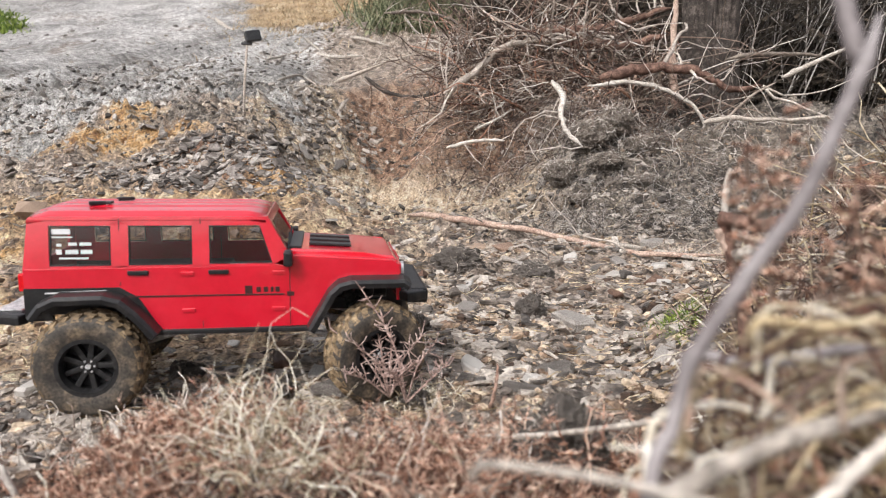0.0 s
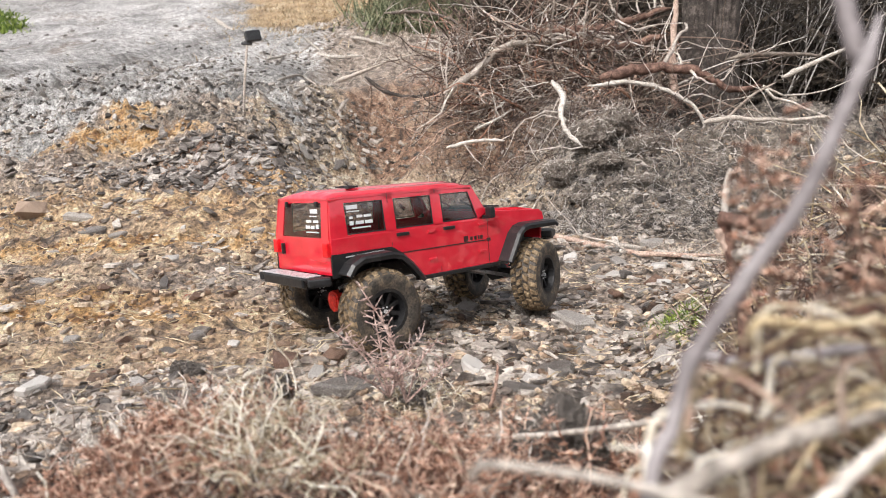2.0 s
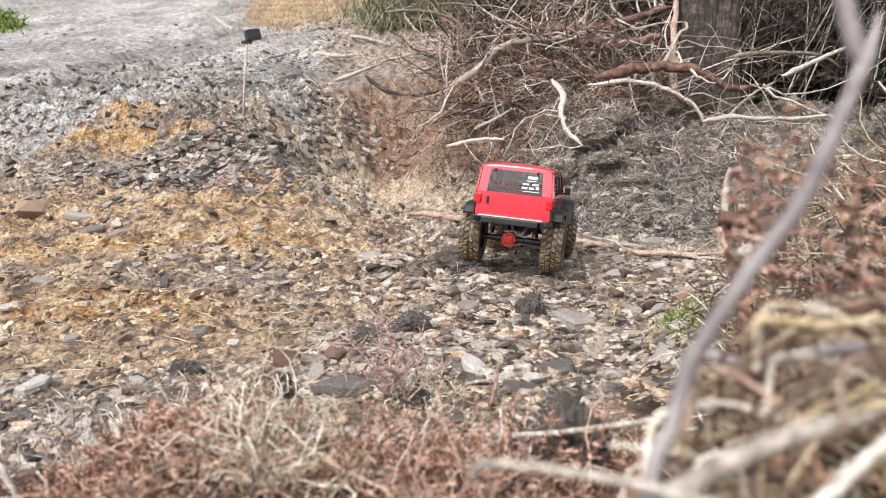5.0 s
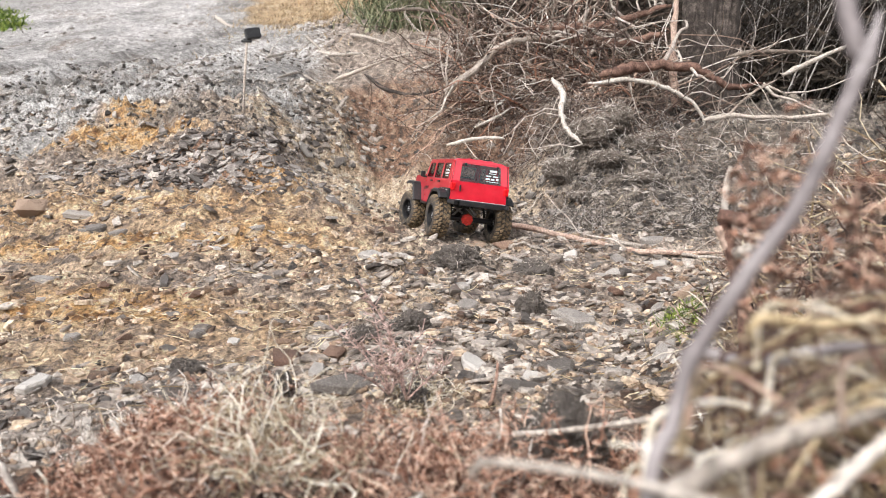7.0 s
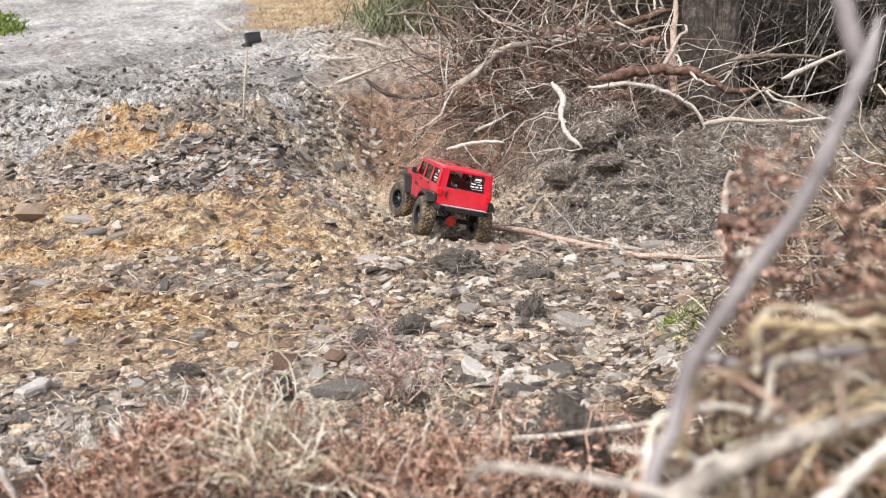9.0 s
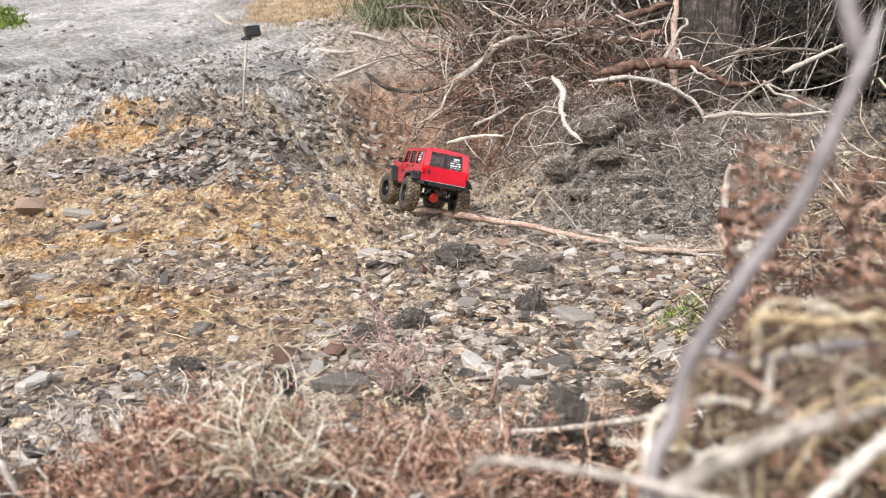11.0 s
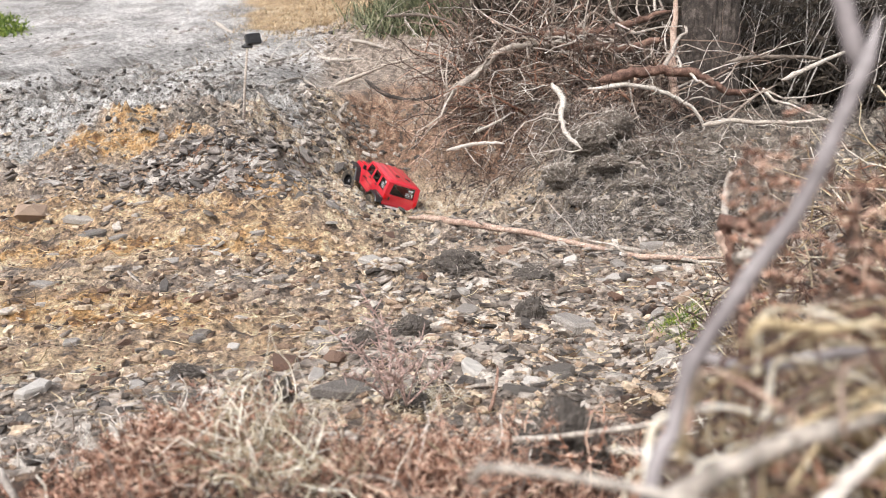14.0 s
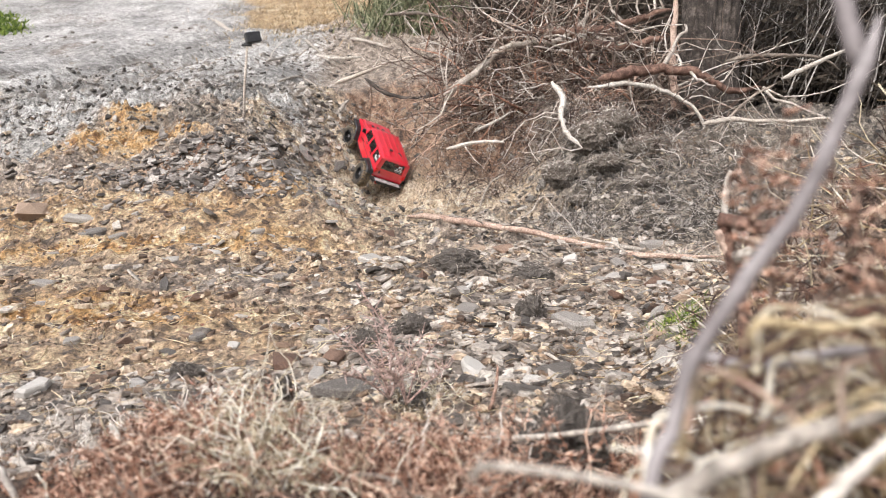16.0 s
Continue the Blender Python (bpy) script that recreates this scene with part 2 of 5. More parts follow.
def h1(x, y):
    """The ground's height at one place, from a fine table where it lies near."""
    u, v = (x + 3.5) / GRID_STEP, (y - 0.2) / GRID_STEP
    i, j = int(math.floor(u)), int(math.floor(v))
    if 0 <= i < GRID.shape[1] - 1 and 0 <= j < GRID.shape[0] - 1:
        u, v = u - i, v - j
        return float((GRID[j, i] * (1 - u) + GRID[j, i + 1] * u) * (1 - v) + (GRID[j + 1, i] * (1 - u) + GRID[j + 1, i + 1] * u) * v)
    return float(height(np.array([x]), np.array([y]))[0])


def mesh_object(name, verts, faces, material, smooth=False):
    me = bpy.data.meshes.new(name)
    me.from_pydata([tuple(v) for v in verts], [], [tuple(f) for f in faces])
    me.materials.append(material)
    if smooth:
        me.shade_smooth()
    return me


def finish(bm, name, material, smooth=False):
    me = bpy.data.meshes.new(name)
    bmesh.ops.recalc_face_normals(bm, faces=bm.faces)
    bm.to_mesh(me)
    bm.free()
    me.materials.append(material)
    if smooth:
        me.shade_smooth()
    return me


def part(name, me, parent, label="", at=None):
    ob = new(name, me)
    ob.parent = parent
    if at is not None:
        ob.matrix_basis = at
    return tagged(ob, label)


def bm_box(bm, cx, cy, cz, sx, sy, sz, bevel=0.0, turn=None):
    made = bmesh.ops.create_cube(bm, size=1.0, matrix=Matrix.Translation((cx, cy, cz)) @ (turn or Matrix()) @ Matrix.Diagonal((sx, sy, sz, 1)))
    if bevel:
        edges = list({e for v in made["verts"] for e in v.link_edges})
        bmesh.ops.bevel(bm, geom=edges, offset=bevel, segments=2, affect="EDGES", profile=0.6)


def bm_prism(bm, outline, y0, y1, bevel=0.0, taper=None):
    """An outline in x, z drawn out between y0 and y1; taper(z) scales y."""
    tp = taper or (lambda z: 1.0)
    a = [bm.verts.new((x, y0 * tp(z), z)) for x, z in outline]
    b = [bm.verts.new((x, y1 * tp(z), z)) for x, z in outline]
    faces = [bm.faces.new(a), bm.faces.new(b[::-1])]
    for i in range(len(a)):
        j = (i + 1) % len(a)
        faces.append(bm.faces.new((a[i], b[i], b[j], a[j])))
    if bevel:
        bmesh.ops.bevel(bm, geom=list({e for f in faces for e in f.edges}), offset=bevel, segments=2, affect="EDGES", profile=0.6)


def tube_arrays(points, radii, sides=6, squash=1.0):
    """Vertices and faces of a tapered tube along points."""
    verts, faces = [], []
    p = [Vector(q) for q in points]
    n = len(p)
    u = None
    for i in range(n):
        d = (p[min(i + 1, n - 1)] - p[max(i - 1, 0)]).normalized()
        if u is None:
            u = d.orthogonal().normalized()
        u = (u - d * u.dot(d)).normalized()
        w = d.cross(u)
        for k in range(sides):
            a = 2 * math.pi * k / sides
            verts.append(p[i] + (u * math.cos(a) + w * math.sin(a) * squash) * radii[i])
    for i in range(n - 1):
        for k in range(sides):
            k2 = (k + 1) % sides
            faces.append((i * sides + k, i * sides + k2, (i + 1) * sides + k2, (i + 1) * sides + k))
    faces.append(tuple(range(sides))[::-1])
    faces.append(tuple((n - 1) * sides + k for k in range(sides)))
    return verts, faces


class Heap:
    """Gathers many small pieces into one mesh."""

    def __init__(self):
        self.v, self.f = [], []

    def add(self, verts, faces):
        o = len(self.v)
        self.v.extend(tuple(q) for q in verts)
        self.f.extend(tuple(i + o for i in f) for f in faces)

    def tube(self, points, radii, sides=4):
        self.add(*tube_arrays(points, radii, sides))

    def mesh(self, name, material, smooth=False):
        return mesh_object(name, self.v, self.f, material, smooth)


def smooth_line(points, per=6):
    """A Catmull-Rom line through points."""
    p = [Vector(q) for q in points]
    p = [2 * p[0] - p[1], *p, 2 * p[-1] - p[-2]]
    out = []
    for i in range(1, len(p) - 2):
        a, b, c, d = p[i - 1:i + 3]
        for k in range(per):
            t = k / per
            out.append(0.5 * ((2 * b) + (c - a) * t + (2 * a - 5 * b + 4 * c - d) * t * t + (3 * b - a - 3 * c + d) * t ** 3))
    out.append(p[-2])
    return out


# ---- ground: one sheet from under the camera to the horizon ----
def build_ground():
    ang = np.concatenate([np.linspace(-36, 36, 560), np.linspace(37, 323, 90)])
    ang = np.radians(ang)
    rad = np.concatenate([np.geomspace(0.12, 0.6, 50), np.geomspace(0.605, 4.6, 440), np.geomspace(4.65, 45, 110), np.geomspace(50, 900, 14)])
    a, r = np.meshgrid(ang, rad)
    x, y = r * np.sin(a), r * np.cos(a)
    z = height(x, y)
    verts = np.stack([x.ravel(), y.ravel(), z.ravel()], 1)
    na, nr = len(ang), len(rad)
    i = np.arange(na * (nr - 1)).reshape(nr - 1, na)
    j = np.roll(i, -1, axis=1)
    faces = np.stack([i, j, j + na, i + na], 2).reshape(-1, 4)
    fl = faces.tolist()
    fl.append(list(range(na))[::-1])
    me = mesh_object("ground", verts.tolist(), fl, M_GROUND, True)
    X, Y = verts[:, 0], verts[:, 1]
    n1 = fbm(X * 2.3, Y * 2.3, 3, 41)
    n2 = fbm(X * 0.9, Y * 0.9, 2, 57)
    gw = gully_wall(X, Y)
    clay = 0.58 * step(0.25, -0.35, X + 0.15 * n1) * step(2.75, 2.1, Y + 0.25 * n1) * step(0.7, 1.0, Y)
    clay = np.maximum(clay, 0.85 * bump(X, Y, -0.62, 2.45, 0.30, 0.22)) + 0.35 * n1 - 0.05
    clay = np.maximum(clay, 1.4 * bump(X, Y, -0.56, 2.38, 0.09, 0.10) + 0.2 * n1)
    clay = np.maximum(clay, 1.0 * bump(X, Y, -1.35, 3.25, 0.16, 0.14) + 0.2 * n1)
    clay = np.maximum(clay, 1.3 * bump(X, Y, -0.85, 1.70, 0.32, 0.10, 0.05) + 0.2 * n1)
    clay = np.maximum(clay, 1.1 * bump(X, Y, -0.62, 1.22, 0.42, 0.17) + 0.2 * n1)
    clay = np.maximum(clay, 0.9 * bump(X, Y, -1.3, 3.0, 0.5, 0.16) + 0.2 * n1) * step(4.0, 3.2, Y)
    pale = 0.95 * bump(X, Y, -0.42, 3.85, 0.30, 0.45, 0.3) + 0.75 * bump(X, Y, 0.05, 3.1, 0.45, 0.35) + 0.85 * bump(X, Y, -0.22, 2.5, 0.26, 0.34) + 0.6 * bump(X, Y, -0.85, 3.55, 0.4, 0.3) + 0.28 * n1
    road = step(3.5, 4.0, Y + 0.7 * step(-1.25, -1.75, X) + 0.3 * n1 + 0.35 * (X + 1.6) * (X > -1.6)) * step(0.2, -0.3, X + 0.13 * (Y - 3)) * step(-0.11, -0.22, X / np.maximum(Y, 0.5) + 0.03 * n1) * (0.95 + 0.3 * n1)
    road = road * (1.0 - 0.55 * bump(X, Y, -1.75, 4.4, 0.7, 0.5, -0.5) * step(-0.3, 0.2, n1))
    road = road * (1.02 - 0.50 * rut_wave(X, Y) * (0.6 + 0.4 * n2))
    soil = step(3.3, 3.8, Y + 0.2 * n1 + 0.35 * X) * step(-0.66, -0.50, X + 0.08 * n1 - 0.22 * step(4.0, 3.6, Y)) * step(5.4, 4.6, Y) * (0.8 + 0.35 * n1)
    soil = np.maximum(soil, 1.0 * bump(X, Y, -0.78, 2.40, 0.22, 0.14) + 0.25 * n1)
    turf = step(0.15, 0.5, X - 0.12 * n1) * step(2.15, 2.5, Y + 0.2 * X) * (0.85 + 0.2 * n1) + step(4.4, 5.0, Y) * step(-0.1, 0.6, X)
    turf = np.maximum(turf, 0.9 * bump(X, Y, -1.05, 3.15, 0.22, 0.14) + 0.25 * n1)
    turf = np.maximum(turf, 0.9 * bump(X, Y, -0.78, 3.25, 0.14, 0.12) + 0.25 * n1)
    # dark wet mud below the car's path, shadow included in its colour
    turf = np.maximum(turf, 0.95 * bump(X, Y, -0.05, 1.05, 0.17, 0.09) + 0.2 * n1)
    grass = step(6.5, 8.5, Y + 1.5 * n2) * step(-0.27, -0.22, X / np.maximum(Y, 0.5) + 0.03 * n2) * 1.2
    litter = np.maximum(step(0.72, 0.55, Y), step(0.1, 0.25, X - 0.16 * (Y - 0.55)) * step(1.5, 1.0, Y)) * 1.2
    pale = pale + 0.9 * bump(X, Y, -0.68, 3.6, 0.15, 0.6) + 0.5 * bump(X, Y, -0.25, 3.0, 0.25, 0.4)
    pale = pale + 0.5 * bump(X, Y, -0.25, 3.6, 0.35, 0.4)
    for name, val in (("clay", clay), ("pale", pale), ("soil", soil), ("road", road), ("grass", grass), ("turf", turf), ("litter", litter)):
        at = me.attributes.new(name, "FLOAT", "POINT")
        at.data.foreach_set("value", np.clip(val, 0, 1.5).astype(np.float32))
    ob = tagged(new("ground", me), "muddy pit ground of yellow clay, grey slate and road mud", "ground", kind="structure")
    return ob


build_ground()


# ---- the radio-controlled car ----
M_RED = mat("red_painted_shell", [(0.54, 0.008, 0.022), (0.65, 0.012, 0.032), (0.72, 0.022, 0.046)], 0.3, 20, 0.0, grain_amount=0.04, spec=0.2)
M_RED.node_tree.nodes["Principled BSDF"].inputs["Coat Weight"].default_value = 1.0
M_RED.node_tree.nodes["Principled BSDF"].inputs["Coat Roughness"].default_value = 0.05
M_RED.node_tree.nodes["Principled BSDF"].inputs["Coat IOR"].default_value = 1.9
M_BLACK = mat("black_plastic", [(0.005, 0.005, 0.006), (0.012, 0.012, 0.013), (0.035, 0.032, 0.03)], 0.42, 60, 0.1, grain_amount=0.25)
M_TYRE = mat("muddy_rubber", [(0.05, 0.035, 0.022), (0.20, 0.14, 0.08), (0.40, 0.30, 0.18)], 0.8, 45, 0.5, obrand=0.1)
M_SIDEWALL = mat("black_rubber", [(0.015, 0.014, 0.013), (0.06, 0.05, 0.04), (0.24, 0.18, 0.115)], 0.65, 50, 0.3)
M_RIM = mat("black_rim", [(0.005, 0.005, 0.006), (0.011, 0.011, 0.012), (0.03, 0.028, 0.026)], 0.5, 50, 0.1)
M_STEEL = mat("scuffed_metal", [(0.32, 0.32, 0.33), (0.52, 0.52, 0.53), (0.70, 0.69, 0.68)], 0.4, 60, 0.15, metal=0.35)
M_DIFF = mat("red_axle_cover", [(0.45, 0.02, 0.015), (0.6, 0.03, 0.02), (0.7, 0.06, 0.04)], 0.35, 40, 0.1)
M_DECAL_W = mat("white_decal", [(0.62, 0.62, 0.64), (0.75, 0.75, 0.76), (0.82, 0.82, 0.82)], 0.5, 200, 0, grain_amount=0.05)
M_DECAL_K = mat("dark_decal", [(0.03, 0.008, 0.008), (0.05, 0.012, 0.012), (0.09, 0.02, 0.02)], 0.5, 200, 0, grain_amount=0.05)
M_LAMP = mat("red_lamp_lens", [(0.5, 0.005, 0.01), (0.65, 0.01, 0.015), (0.75, 0.03, 0.03)], 0.12, 120, 0, grain_amount=0.05)


def glass_material():
    m = bpy.data.materials.new("smoked_window")
    m.use_nodes = True
    n, l = m.node_tree.nodes, m.node_tree.links
    tr, gl, mix = n.new("ShaderNodeBsdfTransparent"), n.new("ShaderNodeBsdfGlossy"), n.new("ShaderNodeMixShader")
    tr.inputs["Color"].default_value = (0.60, 0.58, 0.60, 1)
    gl.inputs["Roughness"].default_value = 0.08
    lw, fr = n.new("ShaderNodeLayerWeight"), n.new("ShaderNodeMath")
    lw.inputs["Blend"].default_value = 0.15
    fr.operation = "MULTIPLY_ADD"
    fr.inputs[1].default_value, fr.inputs[2].default_value = 0.7, 0.08
    l.new(lw.outputs["Facing"], fr.inputs[0])
    l.new(fr.outputs[0], mix.inputs["Fac"])
    l.new(tr.outputs[0], mix.inputs[1])
    l.new(gl.outputs[0], mix.inputs[2])
    l.new(mix.outputs[0], n["Material Output"].inputs["Surface"])
    return m


M_GLASS = glass_material()
WHEELBASE, WHEEL_Y, AXLE_Z, TYRE_R = 0.313, 0.089, 0.048, 0.0605


def lean(z):
    """The cabin narrows towards the roof."""
    return 1.0 - 0.085 * max(0.0, min(1.0, (z - 0.148) / 0.06))


def cyl(bm, r, depth, m, segments=20, r2=None):
    bmesh.ops.create_cone(bm, cap_ends=True, segments=segments, radius1=r, radius2=r if r2 is None else r2, depth=depth, matrix=m)


AXIS_Y = Matrix.Rotation(math.pi / 2, 4, "X")
AXIS_X = Matrix.Rotation(math.pi / 2, 4, "Y")


def wheel_meshes():
    w = 0.0235
    prof = [(0.031, w * 0.86), (0.040, w * 1.0), (0.050, w * 1.0), (0.0555, w * 0.9), (0.0568, w * 0.6), (0.0568, -w * 0.6), (0.0555, -w * 0.9), (0.050, -w), (0.040, -w), (0.031, -w * 0.86)]
    seg, v, f = 36, [], []
    for s in range(seg):
        a = 2 * math.pi * s / seg
        v += [(r * math.cos(a), y, r * math.sin(a)) for r, y in prof]
    k = len(prof)
    for s in range(seg):
        t = (s + 1) % seg
        f += [(s * k + i, s * k + i + 1, t * k + i + 1, t * k + i) for i in range(k - 1)]
    carcass = mesh_object("tyre", v, f, M_SIDEWALL, True)
    heap = Heap()
    for s in range(26):
        a = 2 * math.pi * s / 26
        for row, (yc, yw, ra, off) in enumerate(((-0.0165, 0.0095, 0.0596, 0.0), (0.0165, 0.0095, 0.0596, 0.5), (-0.0055, 0.008, 0.0605, 0.25), (0.0055, 0.008, 0.0605, 0.75))):
            b = a + off * 2 * math.pi / 26
            vs = []
            for r, sh in ((0.053, 1.15), (ra, 0.8)):
                for da, dy in ((-1, -1), (1, -1), (1, 1), (-1, 1)):
                    an = b + da * 0.078 * sh + dy * 0.03 * (1 if row % 2 else -1)
                    rr = r - (0.0035 if row < 2 and dy * yc > 0 and r > 0.055 else 0)
                    vs.append((rr * math.cos(an), yc + dy * yw * sh * 0.55, rr * math.sin(an)))
            heap.add(vs, [(4, 5, 6, 7), (0, 1, 5, 4), (1, 2, 6, 5), (2, 3, 7, 6), (3, 0, 4, 7)])
    tread = heap.mesh("tread", M_TYRE)
    bm = bmesh.new()
    ring = [(0.0335, -0.021), (0.0335, 0.021), (0.031, 0.0225), (0.0285, 0.021), (0.0275, 0.012), (0.0265, -0.012), (0.0285, -0.021)]
    rings = [[bm.verts.new((r * math.cos(2 * math.pi * s / 28), y, r * math.sin(2 * math.pi * s / 28))) for r, y in ring] for s in range(28)]
    for s in range(28):
        a, b = rings[s], rings[(s + 1) % 28]
        for i in range(len(ring)):
            j = (i + 1) % len(ring)
            bm.faces.new((a[i], a[j], b[j], b[i]))
    cyl(bm, 0.009, 0.026, Matrix.Translation((0, 0, 0)) @ AXIS_Y, 12)
    cyl(bm, 0.0275, 0.003, AXIS_Y, 24)
    rim = finish(bm, "rim", M_RIM)
    bm = bmesh.new()
    for side in (1, -1):
        for s in range(6):
            a = 2 * math.pi * s / 6
            cyl(bm, 0.0013, 0.002, Matrix.Translation((0.0065 * math.cos(a), side * 0.0137, 0.0065 * math.sin(a))) @ AXIS_Y, 6)
        cyl(bm, 0.003, 0.004, Matrix.Translation((0, side * 0.0145, 0)) @ AXIS_Y, 6)
    bolts = finish(bm, "bolts", M_STEEL)
    bm = bmesh.new()
    bm_box(bm, 0.018, 0, 0, 0.021, 0.023, 0.006, 0.001)
    spoke = finish(bm, "spoke", M_RIM)
    return carcass, tread, rim, bolts, spoke


def car_side_pane(name, corners, side, car):
    """One window pane with its rubber frame."""
    bm = bmesh.new()
    vs = [bm.verts.new((x, side * 0.0815 * lean(z), z)) for x, z in corners]
    bm.faces.new(vs)
    pane = part(name, finish(bm, "window_pane", M_GLASS), car, "smoked transparent side window")
    bm = bmesh.new()
    n = len(corners)
    cx, cz = sum(c[0] for c in corners) / n, sum(c[1] for c in corners) / n
    ins = [(x + (cx - x) * 0.04, z + (cz - z) * 0.06) for x, z in corners]
    o = [bm.verts.new((x, side * 0.0838 * lean(z), z)) for x, z in corners]
    i = [bm.verts.new((x, side * 0.0838 * lean(z), z)) for x, z in ins]
    q = [bm.verts.new((x, side * 0.0818 * lean(z), z)) for x, z in ins]
    for k in range(n):
        j = (k + 1) % n
        bm.faces.new((o[k], o[j], i[j], i[k]))
        bm.faces.new((i[k], i[j], q[j], q[k]))
    part("window_frame", finish(bm, "window_frame", M_BLACK), pane)
    return pane


def flare(outline, y0, y1, thick):
    """A wheel-arch flare: a bent strip along outline (x, z)."""
    bm = bmesh.new()
    rows = []
    n = len(outline)
    for i, (x, z) in enumerate(outline):
        a, b = outline[max(i - 1, 0)], outline[min(i + 1, n - 1)]
        d = Vector((b[0] - a[0], 0, b[1] - a[1])).normalized()
        nrm = Vector((-d.z, 0, d.x))
        p = Vector((x, 0, z))
        q = p + nrm * thick
        s = 1 if y1 > 0 else -1
        rows.append([bm.verts.new((c.x, y, c.z)) for c, y in ((p, y0), (q, y0), (q - nrm * thick * 0.3, y1 - s * 0.004), (q - nrm * thick * 1.2, y1), (p - nrm * thick * 1.6, y1 - s * 0.001), (p - nrm * thick * 0.3, y1 - s * 0.006))])
    k = len(rows[0])
    for i in range(n - 1):
        for j in range(k):
            bm.faces.new((rows[i][j], rows[i][(j + 1) % k], rows[i + 1][(j + 1) % k], rows[i + 1][j]))
    bm.faces.new(rows[0])
    bm.faces.new(rows[-1][::-1])
    return finish(bm, "wheel_arch_flare", M_BLACK)


def build_car():
    car = tagged(new("toy_car"), "red radio-controlled off-road car with muddy tyres driving over slate", "toy car")
    # lower tub, open below, of sheet thickness
    side = [(-0.066, 0.128), (0.030, 0.128), (0.050, 0.117), (0.0755, 0.078), (0.236, 0.080), (0.262, 0.120), (0.276, 0.131), (0.338, 0.131), (0.343, 0.140), (0.341, 0.150), (0.333, 0.156), (0.217, 0.163), (0.212, 0.150), (-0.066, 0.150)]
    for s in (1, -1):
        bm = bmesh.new()
        bm_prism(bm, side, s * 0.0835, s * 0.0805, 0.0008)
        part("side_panel", finish(bm, "side_panel", M_RED), car, "glossy red lower side panel with scratches")
    bm = bmesh.new()
    hood = [(0.216, 0.150), (0.343, 0.138), (0.343, 0.149), (0.336, 0.157), (0.300, 0.162), (0.216, 0.167)]
    bm_prism(bm, hood, -0.066, 0.066, 0.003)
    bm_prism(bm, [(0.222, 0.150), (0.342, 0.140), (0.338, 0.154), (0.222, 0.162)], -0.0803, 0.0803, 0.002)
    part("bonnet", finish(bm, "bonnet", M_RED), car, "red bonnet with scraped front edge")
    bm = bmesh.new()
    for y in (-0.03, 0.0, 0.03):
        bm_box(bm, 0.262, y, 0.1665, 0.05, 0.014, 0.003, 0.0008, Matrix.Rotation(radians(3.3), 4, "Y"))
    bm_box(bm, 0.222, 0, 0.1675, 0.014, 0.12, 0.003, 0.0008)
    part("bonnet_vent", finish(bm, "bonnet_vent", M_BLACK), car)
    bm = bmesh.new()
    bm_box(bm, 0.3415, 0, 0.128, 0.006, 0.155, 0.044, 0.002)
    for k in range(7):
        bm_box(bm, 0.345, -0.027 + 0.009 * k, 0.135, 0.003, 0.004, 0.026)
    part("grille", finish(bm, "grille", M_RED), car)
    for y in (-0.052, 0.052):
        bm = bmesh.new()
        cyl(bm, 0.012, 0.006, Matrix.Translation((0.346, y, 0.136)) @ AXIS_X)
        part("headlight", finish(bm, "headlight", M_STEEL), car, "round clear headlight")
    # cabin frame: pillars and rails
    for s in (1, -1):
        bm = bmesh.new()
        for outline in ([(-0.066, 0.149), (-0.039, 0.149), (-0.039, 0.205), (-0.060, 0.205)], [(0.0245, 0.149), (0.0425, 0.149), (0.0425, 0.205), (0.0245, 0.205)],
                        [(0.110, 0.149), (0.128, 0.149), (0.128, 0.205), (0.110, 0.205)], [(0.197, 0.152), (0.217, 0.162), (0.191, 0.206), (0.183, 0.197)],
                        [(-0.039, 0.1965), (0.184, 0.1965), (0.191, 0.206), (-0.039, 0.206)], [(-0.039, 0.149), (0.212, 0.149), (0.198, 0.1535), (-0.039, 0.1525)]):
            bm_prism(bm, outline, s * 0.0835, s * 0.0800, 0, lean)
        part("cabin_side", finish(bm, "cabin_side", M_RED), car, "red cabin side with window openings")
        car_side_pane("side_window", [(-0.0385, 0.153), (0.024, 0.153), (0.024, 0.196), (-0.0375, 0.196)], s, car)
        car_side_pane("side_window", [(0.043, 0.153), (0.1095, 0.153), (0.1095, 0.196), (0.043, 0.196)], s, car)
        car_side_pane("side_window", [(0.1285, 0.154), (0.197, 0.1545), (0.1835, 0.196), (0.1285, 0.196)], s, car)
        # small fittings of the flank
        for x in (0.052, 0.138):
            bm = bmesh.new()
            bm_box(bm, x, s * 0.0846, 0.1445, 0.022, 0.003, 0.005, 0.001)
            part("door_handle", finish(bm, "door_handle", M_BLACK), car)
        for x, z0, z1 in ((0.033, 0.130, 0.204), (0.119, 0.0805, 0.204), (0.216, 0.0815, 0.150)):
            bm = bmesh.new()
            bm_prism(bm, [(x - 0.0005, z0), (x + 0.0005, z0), (x + 0.0005, z1), (x - 0.0005, z1)], s * 0.0828, s * 0.0839, 0, lean)
            part("door_seam", finish(bm, "door_seam", M_DECAL_K), car)
        for x, z in ((0.104, 0.143), (0.104, 0.101), (0.203, 0.143), (0.203, 0.101)):
            bm = bmesh.new()
            bm_box(bm, x, s * 0.0844, z, 0.014, 0.002, 0.0042, 0.0007)
            part("door_hinge", finish(bm, "door_hinge", M_RED), car)
        bm = bmesh.new()
        bm_box(bm, 0.215, s * 0.093, 0.161, 0.010, 0.014, 0.018, 0.003)
        bm_box(bm, 0.212, s * 0.086, 0.154, 0.005, 0.012, 0.005)
